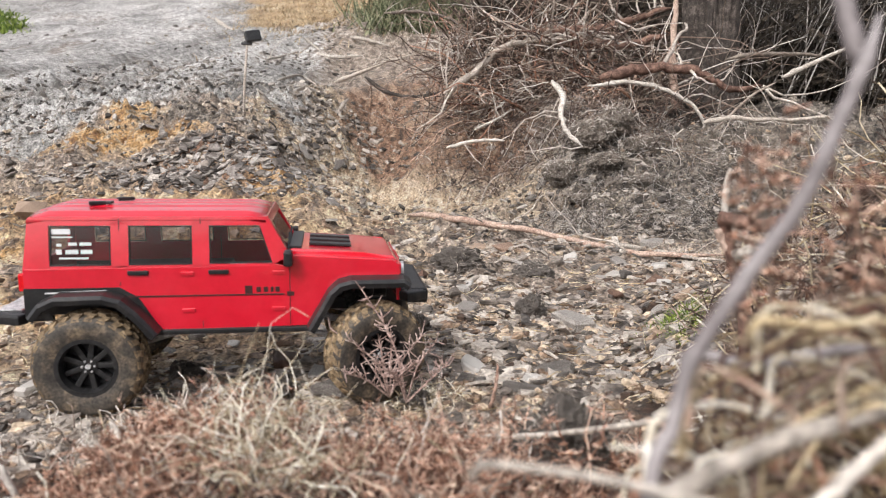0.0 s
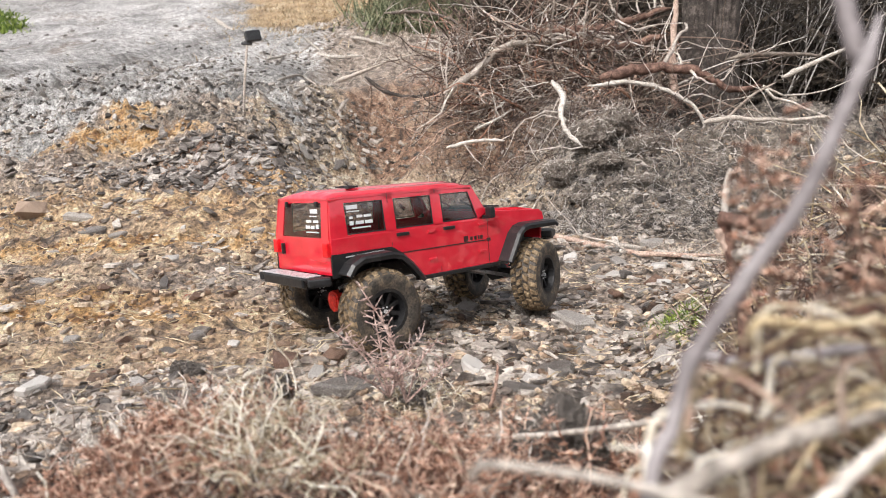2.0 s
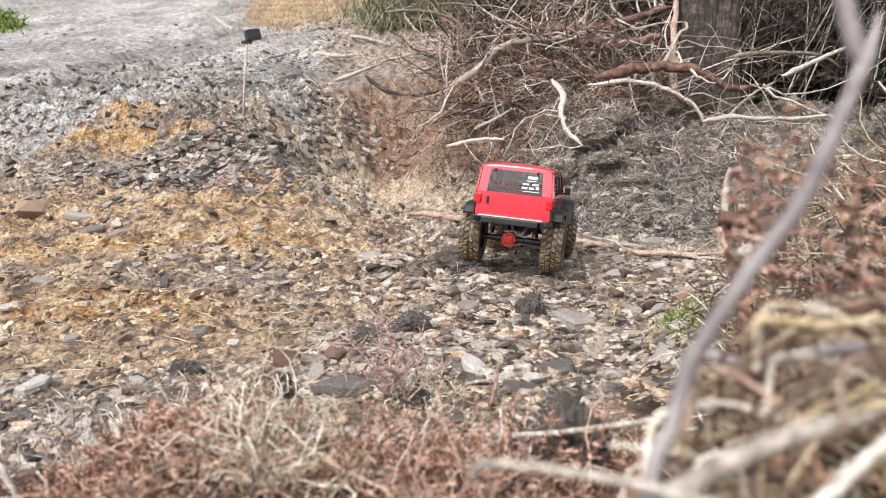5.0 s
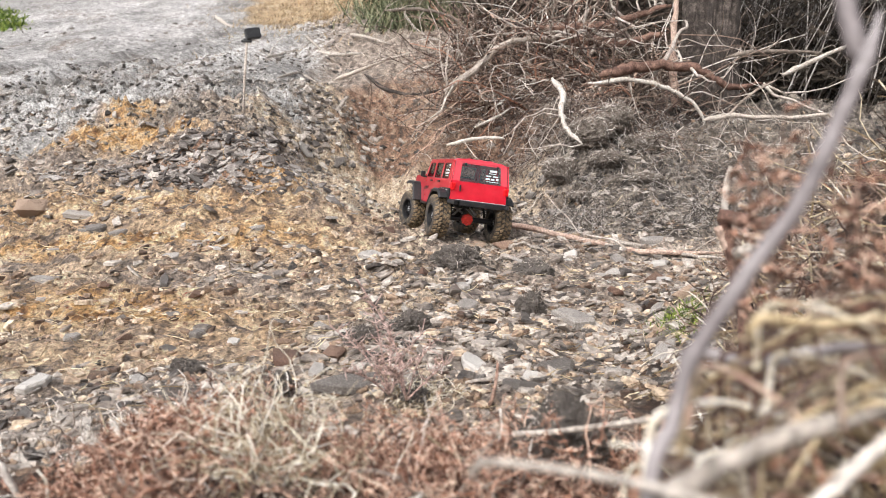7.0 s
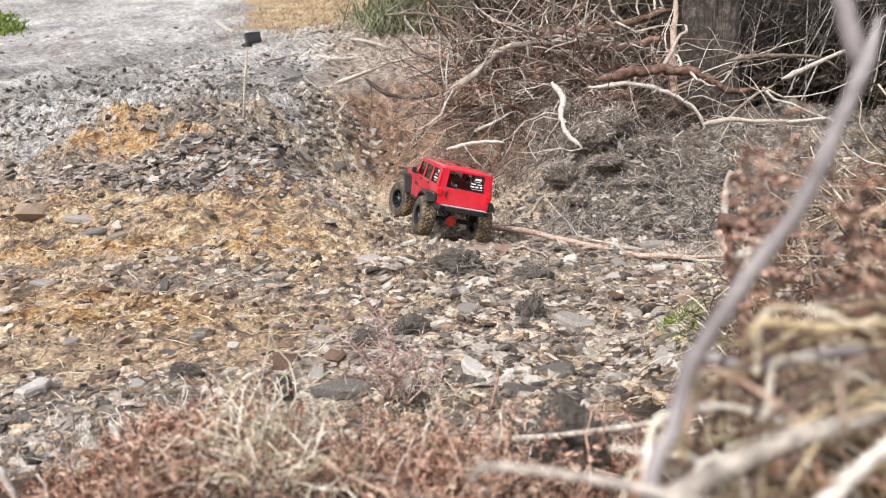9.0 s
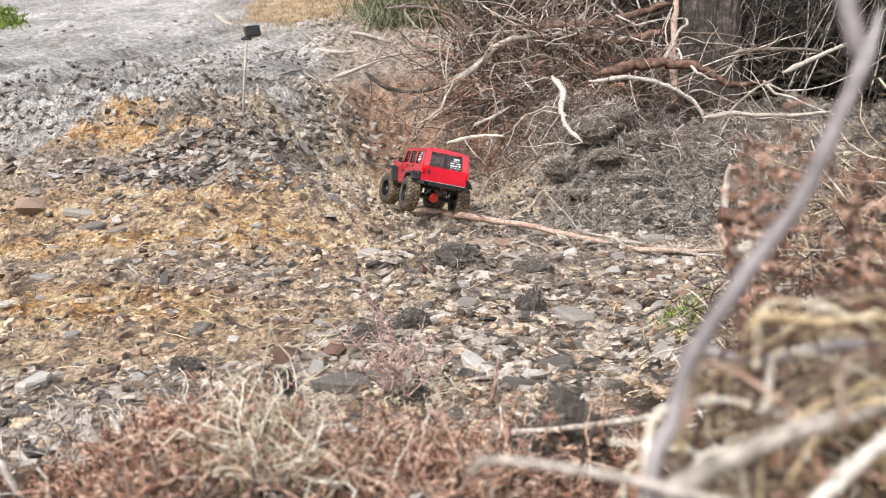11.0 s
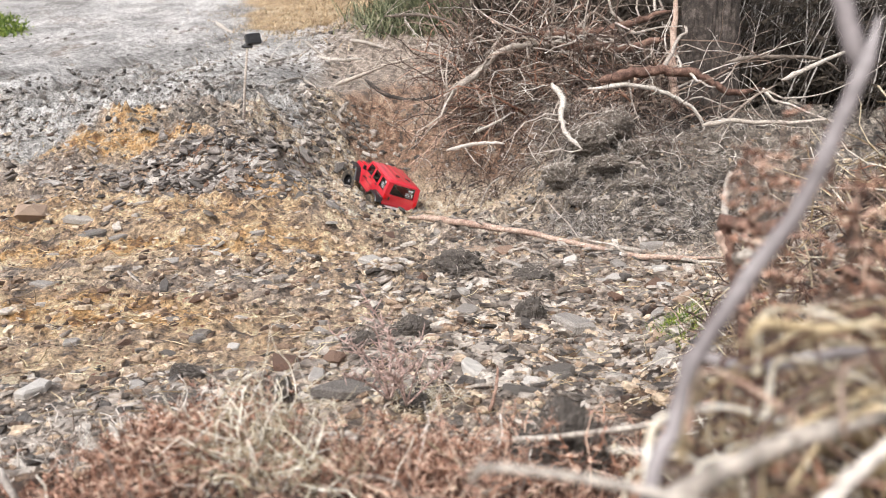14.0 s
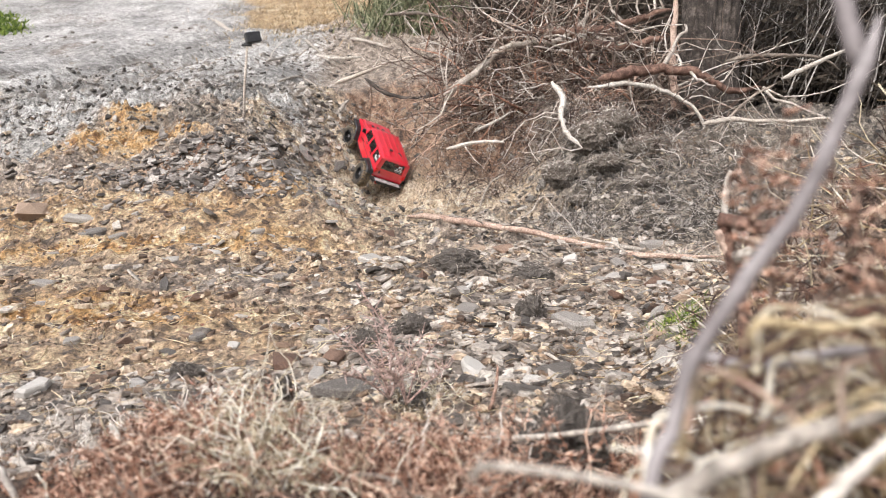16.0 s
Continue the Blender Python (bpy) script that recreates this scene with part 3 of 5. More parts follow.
        part("wing_mirror", finish(bm, "wing_mirror", M_BLACK), car, "black wing mirror")
        bm = bmesh.new()
        bm_prism(bm, [(0.038, 0.1168), (0.21, 0.1168), (0.21, 0.1185), (0.038, 0.1185)], s * 0.083, s * 0.0842)
        for k, (x, w, h) in enumerate(((0.170, 0.010, 0.009), (0.181, 0.006, 0.006), (0.189, 0.006, 0.006), (0.196, 0.004, 0.006), (0.202, 0.006, 0.006), (0.2165, 0.010, 0.005))):
            bm_box(bm, x, s * 0.0838, 0.1235 if k < 5 else 0.118, w * 0.8, 0.0008, h)
        part("flank_decal", finish(bm, "flank_decal", M_DECAL_K), car, "thin dark stripe and lettering bars")
        bm = bmesh.new()
        y = s * 0.0833 * lean(0.176)
        for x, z, w, h in ((-0.027, 0.190, 0.020, 0.0055), (-0.026, 0.184, 0.022, 0.0013), (-0.015, 0.1765, 0.009, 0.0035), (-0.002, 0.1765, 0.012, 0.0035), (-0.029, 0.1755, 0.005, 0.003),
                           (-0.029, 0.168, 0.006, 0.0055), (-0.016, 0.168, 0.013, 0.0045), (-0.001, 0.168, 0.012, 0.0045), (-0.014, 0.161, 0.030, 0.0018)):
            bm_box(bm, x, s * 0.0822 * lean(z), z, w, 0.0006, h)
        part("window_decal", finish(bm, "window_decal", M_DECAL_W), car, "white sticker bars on the window")
        # black rear corner guard with its flare
        bm = bmesh.new()
        bm_prism(bm, [(-0.0665, 0.096), (-0.052, 0.098), (-0.040, 0.110), (-0.026, 0.1155), (0.022, 0.1165), (0.044, 0.108), (0.0745, 0.0785), (0.0515, 0.1165), (0.032, 0.1285), (-0.0665, 0.1285)], s * 0.084, s * 0.081)
        part("corner_guard", finish(bm, "corner_guard", M_BLACK), car, "black rear corner guard")
        bm = bmesh.new()
        bm_prism(bm, [(-0.045, 0.1225), (0.018, 0.1245), (0.018, 0.1258), (-0.045, 0.1238)], s * 0.0838, s * 0.0847)
        part("guard_decal", finish(bm, "guard_decal", M_DECAL_W), car)
        arch = [(-0.056, 0.100), (-0.046, 0.113), (-0.030, 0.1205), (0.018, 0.1215), (0.036, 0.1165), (0.052, 0.102), (0.072, 0.078)]
        part("wheel_arch_flare", flare(arch, s * 0.081, s * 0.108, 0.004), car, "black rear wheel arch flare")
        arch = [(0.238, 0.080), (0.252, 0.104), (0.262, 0.122), (0.272, 0.131), (0.285, 0.1345), (0.345, 0.1345), (0.352, 0.130)]
        part("wheel_arch_flare", flare(arch, s * 0.078, s * 0.110, 0.004), car, "black front wheel arch flare")
        bm = bmesh.new()
        bm_box(bm, 0.155, s * 0.083, 0.0765, 0.165, 0.008, 0.006, 0.0015)
        part("rock_slider", finish(bm, "rock_slider", M_BLACK), car)
        bm = bmesh.new()
        bm_box(bm, -0.068, s * 0.0755, 0.135, 0.008, 0.014, 0.020, 0.002)
        part("tail_light", finish(bm, "tail_light", M_LAMP), car, "red tail light")
    # tail gate around its window
    bm = bmesh.new()
    for y0, y1, z0, z1 in ((-0.0795, 0.0795, 0.100, 0.1505), (-0.0785, -0.059, 0.1505, 0.2055), (0.059, 0.0785, 0.1505, 0.2055), (-0.059, 0.059, 0.1985, 0.2055)):
        x0, x1 = -0.0665 + 0.0065 * max(0, (z0 - 0.15) / 0.055), -0.0665 + 0.0065 * max(0, (z1 - 0.15) / 0.055)
        bm_prism(bm, [(x0, z0), (x0 + 0.003, z0), (x1 + 0.003, z1), (x1, z1)], y0, y1, 0, lambda z: lean(z) * 1.0)
    for z in (0.118, 0.108):
        bm_box(bm, -0.0668, -0.045, z, 0.0015, 0.045, 0.0018)
    part("tail_gate", finish(bm, "tail_gate", M_RED), car, "red tail gate")
    bm = bmesh.new()
    vs = [bm.verts.new(c) for c in ((-0.0655, -0.0595, 0.1502), (-0.0655, 0.0595, 0.1502), (-0.0600, 0.0560, 0.1990), (-0.0600, -0.0560, 0.1990))]
    bm.faces.new(vs)
    pane = part("rear_window", finish(bm, "rear_window", M_GLASS), car, "smoked rear window with white stickers")
    bm = bmesh.new()
    for y, z, w, h in ((-0.035, 0.187, 0.020, 0.006), (-0.033, 0.180, 0.020, 0.0015), (-0.022, 0.173, 0.014, 0.0035), (-0.042, 0.173, 0.014, 0.0035), (-0.020, 0.165, 0.012, 0.0045), (-0.034, 0.165, 0.010, 0.0045), (-0.047, 0.166, 0.007, 0.006), (-0.034, 0.158, 0.035, 0.0015)):
        bm_box(bm, -0.0665 + 0.0065 * (z - 0.15) / 0.055, y, z, 0.0006, w, h)
    part("sticker", finish(bm, "sticker", M_DECAL_W), pane, "white sticker bars")
    for y in (0.045, -0.045):
        bm = bmesh.new()
        bm_box(bm, -0.0625, y, 0.1965, 0.004, 0.006, 0.008, 0.001)
        part("gate_hinge", finish(bm, "gate_hinge", M_BLACK), car)
    bm = bmesh.new()
    bm_box(bm, -0.0690, 0.055, 0.132, 0.005, 0.0045, 0.016, 0.001)
    part("gate_latch", finish(bm, "gate_latch", M_BLACK), car)
    # roof: crowned sheet with low ribs and a turned-down rim
    bm = bmesh.new()
    nx, ny = 14, 61
    grid = []
    for i in range(nx):
        u = i / (nx - 1)
        x = -0.061 + 0.251 * u
        row = []
        for j in range(ny):
            v = 2 * j / (ny - 1) - 1
            z = 0.2135 - 0.0075 * abs(v) ** 3 - 0.005 * max(0.0, abs(v) - 0.9) * 8 - 0.004 * max(0.0, 0.06 - u) * 16 - 0.003 * max(0.0, u - 0.92) * 12
            if 0.06 < u < 0.93 and abs(v) < 0.86:
                z += 0.0014 * max(0.0, math.cos(v * math.pi * 5.0)) ** 0.5 if math.cos(v * math.pi * 5.0) > 0 else 0
            row.append(bm.verts.new((x, v * 0.0775, z)))
        grid.append(row)
    for i in range(nx - 1):
        for j in range(ny - 1):
            bm.faces.new((grid[i][j], grid[i + 1][j], grid[i + 1][j + 1], grid[i][j + 1]))
    rim = [r[0] for r in grid] + grid[-1][1:] + [r[-1] for r in grid[::-1]][1:] + grid[0][::-1][1:-1]
    low = [bm.verts.new((q.co.x, q.co.y, 0.2025)) for q in rim]
    for i in range(len(rim)):
        j = (i + 1) % len(rim)
        bm.faces.new((rim[i], rim[j], low[j], low[i]))
    part("roof", finish(bm, "roof", M_RED, True), car, "red ribbed roof with dirt on it")
    bm = bmesh.new()
    for y in (-0.034, 0.012):
        bm_box(bm, 0.0 if y < 0 else 0.02, y, 0.2165, 0.018, 0.006, 0.004, 0.001, Matrix.Rotation(0.4, 4, "Z"))
        bm_box(bm, 0.012, y + 0.006, 0.2165, 0.006, 0.012, 0.003, 0.001)
    part("roof_clip", finish(bm, "roof_clip", M_BLACK), car, "small dark clip on the roof")
    bm = bmesh.new()
    for y0, y1 in ((-0.0795, -0.0715), (0.0715, 0.0795)):
        bm_prism(bm, [(0.213, 0.160), (0.218, 0.160), (0.192, 0.206), (0.187, 0.206)], y0, y1, 0, lean)
    bm_prism(bm, [(0.1925, 0.1985), (0.1965, 0.1985), (0.192, 0.206), (0.188, 0.206)], -0.072, 0.072)
    part("windscreen_frame", finish(bm, "windscreen_frame", M_RED), car)
    bm = bmesh.new()
    bm.faces.new([bm.verts.new(c) for c in ((0.2155, -0.073, 0.1625), (0.2155, 0.073, 0.1625), (0.193, 0.069, 0.2), (0.193, -0.069, 0.2))])
    part("windscreen", finish(bm, "windscreen", M_GLASS), car, "smoked transparent windscreen")
    bm = bmesh.new()
    for y in (-0.045, 0.01):
        bm_box(bm, 0.214, y, 0.172, 0.002, 0.045, 0.002, 0, Matrix.Rotation(0.35, 4, "X"))
    part("wiper", finish(bm, "wiper", M_BLACK), car)
    # bumpers
    bm = bmesh.new()
    bm_box(bm, -0.087, 0, 0.098, 0.026, 0.150, 0.004, 0.0015)
    bm_box(bm, -0.099, 0, 0.0925, 0.006, 0.120, 0.013, 0.002)
    for s in (1, -1):
        bm_box(bm, -0.084, s * 0.075, 0.0935, 0.032, 0.016, 0.012, 0.003, Matrix.Rotation(s * 0.4, 4, "Z"))
        bm_box(bm, -0.070, s * 0.035, 0.085, 0.03, 0.008, 0.010)
    rear = part("rear_bumper", finish(bm, "rear_bumper", M_BLACK), car, "black rear bumper")
    bm = bmesh.new()
    bm_box(bm, -0.088, 0, 0.1009, 0.024, 0.135, 0.0016, 0.0006)
    part("bumper_plate", finish(bm, "bumper_plate", M_STEEL), rear, "worn light grey top plate")
    bm = bmesh.new()
    bm_box(bm, 0.366, 0, 0.110, 0.022, 0.150, 0.018, 0.004)
    for s in (1, -1):
        bm_box(bm, 0.358, s * 0.078, 0.112, 0.028, 0.02, 0.012, 0.003, Matrix.Rotation(-s * 0.5, 4, "Z"))
        bm_box(bm, 0.345, s * 0.035, 0.105, 0.03, 0.01, 0.012)
    part("front_bumper", finish(bm, "front_bumper", M_BLACK), car, "black front bumper")
    # chassis
    bm = bmesh.new()
    for s in (1, -1):
        bm_box(bm, 0.14, s * 0.036, 0.094, 0.42, 0.006, 0.014, 0.001)
    bm_box(bm, 0.15, 0, 0.084, 0.15, 0.07, 0.018, 0.003)
    bm_box(bm, 0.20, 0, 0.105, 0.06, 0.05, 0.03, 0.004)
    bm_box(bm, 0.10, 0, 0.112, 0.27, 0.155, 0.003)
    bm_box(bm, 0.29, 0, 0.110, 0.05, 0.06, 0.02, 0.003)
    part("chassis", finish(bm, "chassis", M_BLACK), car, "dark chassis rails and gearbox")
    bm = bmesh.new()
    bm_box(bm, 0.07, 0, 0.125, 0.14, 0.10, 0.022, 0.004)
    bm_box(bm, 0.10, 0, 0.1135, 0.26, 0.150, 0.004)
    part("interior", finish(bm, "interior", M_BLACK), car, "dark tray inside the cabin")
    for x in (0.0, WHEELBASE):
        axle = part("axle", None, car, "black solid axle", pose(x, 0, AXLE_Z))
        axle.name = "axle"
        bm = bmesh.new()
        cyl(bm, 0.007, 0.135, AXIS_Y, 12)
        cyl(bm, 0.016, 0.022, Matrix.Translation((0, 0.008, 0)) @ AXIS_X, 16)
        me = finish(bm, "axle", M_BLACK)
        AXLES.append(axle)
        part("axle_tube", me, axle)
        bm = bmesh.new()
        sx = -1 if x == 0 else 1
        cyl(bm, 0.0165, 0.010, Matrix.Translation((sx * 0.014, 0.008, 0)) @ AXIS_X, 8, 0.0165)
        bm_box(bm, sx * 0.019, 0.008, 0, 0.005, 0.022, 0.02, 0.003)
        part("axle_cover", finish(bm, "axle_cover", M_DIFF), axle, "red anodised axle cover")
    for x, lx in ((0.0, 0.16), (WHEELBASE, 0.16)):
        for s in (1, -1):
            sx = 1 if x == 0 else -1
            p, q = Vector((x + sx * 0.012, s * 0.050, AXLE_Z + 0.008)), Vector((x + sx * 0.035, s * 0.044, 0.128))
            heap = Heap()
            heap.tube([p, p.lerp(q, 0.55)], [0.0035, 0.0035], 8)
            heap.tube([p.lerp(q, 0.45), q], [0.0062, 0.0062], 10)
            coil = []
            d = (q - p)
            u = d.orthogonal().normalized()
            w = d.normalized().cross(u)
            for k in range(90):
                a = k / 90 * 2 * math.pi * 9
                coil.append(p + d * (0.1 + 0.75 * k / 90) + (u * math.cos(a) + w * math.sin(a)) * 0.0078)
            heap.tube(coil, [0.0011] * 90, 4)
            part("shock_absorber", heap.mesh("shock_absorber", M_BLACK, True), car)
            heap = Heap()
            heap.tube([(x, s * 0.042, AXLE_Z - 0.008), (lx, s * 0.03, 0.082)], [0.0032, 0.0032], 8)
            heap.tube([(x, s * 0.020, AXLE_Z + 0.016), (lx, s * 0.03, 0.095)], [0.003, 0.003], 8)
            part("suspension_link", heap.mesh("suspension_link", M_STEEL, True), car)
    carcass, tread, rim, bolts, spoke = wheel_meshes()
    for x in (0.0, WHEELBASE):
        for s in (1, -1):
            wheel = part("wheel", rim, car, "black spoked rim with muddy knobbly tyre", pose(x, s * WHEEL_Y, AXLE_Z))
            part("tyre", carcass, wheel, "black rubber sidewall")
            part("tread", tread, wheel, "knobbly tread caked with brown mud")
            part("bolts", bolts, wheel)
            for k in range(9):
                part("spoke", spoke, wheel, "", pose(0, 0, 0, 0, 40 * k, 0))
            WHEELS.append((wheel, x, s))
    return car


AXLES, WHEELS = [], []
CAR = build_car()


# ---- stones ----
rng = random.Random(7)
nrg = np.random.default_rng(7)


def slab_arrays(r, sides=6, thin=0.3, rough=0.3, gen=rng):
    """An angular flake of slate: an uneven outline with a lifted, smaller top."""
    a0 = gen.random() * 6.28
    ratio = gen.uniform(0.4, 0.9)
    out = []
    for k in range(sides):
        a = a0 + 2 * math.pi * (k + gen.uniform(-0.3, 0.3)) / sides
        q = r * gen.uniform(1 - rough, 1 + rough)
        out.append((q * math.cos(a), q * math.sin(a) * ratio))
    h = r * thin * gen.uniform(0.7, 1.3)
    tx, ty = gen.uniform(-0.25, 0.25), gen.uniform(-0.25, 0.25)
    v = [(x, y, -h) for x, y in out]
    v += [(x * 1.03, y * 1.03, h * 0.35) for x, y in out]
    v += [(x * 0.86, y * 0.86, h * (0.8 + tx * x / r + ty * y / r)) for x, y in out]
    n = sides
    f = []
    for lvl in (0, n):
        for k in range(n):
            j = (k + 1) % n
            f.append((lvl + k, lvl + j, lvl + n + j, lvl + n + k))
    f.append(tuple(2 * n + k for k in range(n)))
    f.append(tuple(range(n))[::-1])
    return v, f


SLABS = [mesh_object("slate_slab", *slab_arrays(1.0, rng.randint(5, 7), 0.2, 0.42), M_SLATE_OB) for _ in range(12)]


def rock_mesh(seed):
    """An angular rock: the hull of a few points."""
    gen = random.Random(seed)
    bm = bmesh.new()
    for _ in range(13):
        p = Vector((gen.gauss(0, 1), gen.gauss(0, 1), gen.gauss(0, 1))).normalized() * gen.uniform(0.75, 1.1)
        bm.verts.new((p.x, p.y * 0.8, p.z * 0.5))
    bmesh.ops.convex_hull(bm, input=bm.verts)
    return finish(bm, "brown_stone", M_BROWNSTONE)


BROWNS = [rock_mesh(k + 3) for k in range(8)]


def ground_tilt(x, y, e=0.03):
    dzx = (base1(x + e, y) - base1(x - e, y)) / (2 * e)
    dzy = (base1(x, y + e) - base1(x, y - e)) / (2 * e)
    return Vector((-dzx, -dzy, 1)).normalized()


def base1(x, y):
    return float(base_height(np.array([x]), np.array([y]))[0])


def lay_stone(x, y, r, brown=False, tilt=0.12, thick=1.0, lift=0.12, label=None):
    """One loose stone, half bedded in the ground."""
    me = rng.choice(BROWNS if brown else SLABS)
    nrm = ground_tilt(x, y) + Vector((rng.gauss(0, tilt), rng.gauss(0, tilt), 0))
    q = nrm.to_track_quat("Z", "Y").to_matrix().to_4x4() @ Matrix.Rotation(rng.random() * 6.28, 4, "Z")
    ob = new("brown_stone" if brown else "slate_stone", me)
    ob.matrix_basis = Matrix.Translation((x, y, h1(x, y) + r * lift * thick)) @ q @ Matrix.Diagonal((r, r, r * thick, 1))
    tagged(ob, label or ("rough reddish brown stone bedded in the clay" if brown else "flat grey slate stone lying on the muddy ground"), "stone", "loose stones of the pit")
    return ob


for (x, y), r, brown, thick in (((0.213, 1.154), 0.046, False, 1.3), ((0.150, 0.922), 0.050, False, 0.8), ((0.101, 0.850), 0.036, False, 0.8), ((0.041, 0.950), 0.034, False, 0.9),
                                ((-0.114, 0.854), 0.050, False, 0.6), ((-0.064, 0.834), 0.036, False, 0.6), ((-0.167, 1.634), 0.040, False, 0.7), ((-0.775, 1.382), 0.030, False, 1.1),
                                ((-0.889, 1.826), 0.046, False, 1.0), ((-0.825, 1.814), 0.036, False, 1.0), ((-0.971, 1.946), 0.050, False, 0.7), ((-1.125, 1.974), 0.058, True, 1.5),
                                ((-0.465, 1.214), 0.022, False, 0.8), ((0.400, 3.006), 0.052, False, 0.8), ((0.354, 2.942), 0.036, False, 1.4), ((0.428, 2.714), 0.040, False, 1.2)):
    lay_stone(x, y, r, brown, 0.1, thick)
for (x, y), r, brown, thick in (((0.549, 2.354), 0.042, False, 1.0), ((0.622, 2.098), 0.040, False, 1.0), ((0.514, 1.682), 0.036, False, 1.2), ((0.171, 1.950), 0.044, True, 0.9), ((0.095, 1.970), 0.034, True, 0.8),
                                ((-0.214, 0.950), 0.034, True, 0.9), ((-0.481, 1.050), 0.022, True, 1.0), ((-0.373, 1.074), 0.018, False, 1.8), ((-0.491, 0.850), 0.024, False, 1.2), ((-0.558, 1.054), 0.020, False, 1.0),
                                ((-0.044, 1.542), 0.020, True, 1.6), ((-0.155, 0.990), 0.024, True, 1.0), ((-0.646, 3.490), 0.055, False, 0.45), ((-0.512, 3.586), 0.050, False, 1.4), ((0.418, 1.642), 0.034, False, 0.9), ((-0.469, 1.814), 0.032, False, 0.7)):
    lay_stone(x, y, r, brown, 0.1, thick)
for k in range(110):
    c = rng.choice(((-0.78, 2.45, 0.22, 0.12), (-0.78, 2.45, 0.22, 0.12), (-1.42, 2.35, 0.18, 0.16), (-1.5, 2.0, 0.12, 0.12), (0.42, 1.35, 0.16, 0.22), (0.55, 1.75, 0.16, 0.12), (-0.1, 1.72, 0.25, 0.12)))
    lay_stone(rng.gauss(c[0], c[2]), rng.gauss(c[1], c[3]), rng.uniform(0.014, 0.036), rng.random() < 0.12, 0.3, rng.uniform(0.6, 1.1))
for k in range(130):
    y = 0.85 * (3.2 / 0.85) ** rng.random()
    x = rng.uniform(-0.66, 0.5) * y
    if y > 2.3 and x > 0.1:
        continue
    lay_stone(x, y, rng.uniform(0.008, 0.021) * (0.8 + 0.25 * y), rng.random() < 0.25, 0.22, rng.uniform(0.7, 1.4))


def scatter_chips(name, count, region, size, material, label, seed, thin=0.24, sides=5, keep=None):
    """Countless small flakes over the ground, as one mesh."""
    gen = random.Random(seed)
    g = np.random.default_rng(seed)
    x, y = region(g, count)
    if keep is not None:
        ok = keep(x, y) > g.random(len(x))
        x, y = x[ok], y[ok]
    z = height(x, y)
    e = 0.02
    gx, gy = (height(x + e, y) - height(x - e, y)) / (2 * e), (height(x, y + e) - height(x, y - e)) / (2 * e)
    protos = [slab_arrays(1.0, sides, thin, 0.35, gen) for _ in range(24)]
    pv = [np.array(p[0]) for p in protos]
    heap_v, heap_f, o = [], [], 0
    for i in range(len(x)):
        k = gen.randrange(24)
        s = size(gen, x[i], y[i])
        n = Vector((-gx[i] * 0.6 + gen.gauss(0, 0.26), -gy[i] * 0.6 + gen.gauss(0, 0.26), 1))
        m = np.array((n.to_track_quat("Z", "Y").to_matrix() @ Matrix.Rotation(gen.random() * 6.28, 3, "Z")))
        v = (pv[k] * s) @ m.T + (x[i], y[i], z[i] + s * thin * 0.3)
        heap_v.append(v)
        heap_f.extend(tuple(q + o for q in f) for f in protos[k][1])
        o += len(v)
    me = mesh_object(name, np.concatenate(heap_v).tolist(), heap_f, material)
    return tagged(new(name, me), label, "gravel", kind="stuff")


def fan(y0, y1, a0, a1):
    def region(g, count):
        y = y0 * (y1 / y0) ** g.random(count)
        return g.uniform(a0, a1, count) * y, y
    return region


def chip_size(lo, hi):
    return lambda gen, x, y: lo * (hi / lo) ** (gen.random() ** 1.9) * (0.75 + 0.2 * y)


def slate_density(x, y):
    n = fbm(x * 2.6, y * 2.6, 4, 91) * 1.5
    d = step(-0.35, 0.15, x + 0.25 * n) * step(2.7, 2.2, y) * 0.9
    d = np.maximum(d, bump(x, y, -0.95, 2.35, 0.55, 0.35, 0.2) * 1.3)
    d = np.maximum(d, bump(x, y, -1.0, 3.1, 0.6, 0.25) * 0.9)
    d = np.maximum(d, bump(x, y, -1.5, 2.4, 0.35, 0.35) * 0.8)
    d = np.maximum(d, bump(x, y, -0.15, 1.6, 0.55, 0.35) * 1.0)
    d = np.maximum(d, bump(x, y, -0.9, 3.0, 1.2, 0.5) * 0.7)
    d = np.maximum(d, bump(x, y, -0.75, 2.46, 0.20, 0.16) * 1.9)
    d = np.maximum(d, bump(x, y, -0.62, 3.55, 0.16, 0.5) * 1.0)
    d = np.maximum(d, bump(x, y, -1.05, 3.05, 0.16, 0.14) * 1.6)
    d = np.maximum(d, bump(x, y, -0.78, 3.2, 0.14, 0.14) * 1.4)
    d = d * step(4.3, 3.7, y) * step(0.72, 0.95, y - 0.3 * np.minimum(x + 0.25, 0))
    bare = bump(x, y, -0.58, 1.25, 0.48, 0.2, 0.05) + 0.8 * bump(x, y, -0.85, 1.70, 0.30, 0.09) + 0.9 * bump(x, y, -0.35, 2.15, 0.25, 0.25) + 0.8 * bump(x, y, -0.75, 1.95, 0.3, 0.12) + 0.8 * bump(x, y, -0.2, 2.5, 0.22, 0.3)
    return np.clip((0.72 * d + 0.50 * n + 0.03) * (1 - 0.9 * np.clip(bare, 0, 1)), 0.025, 1)


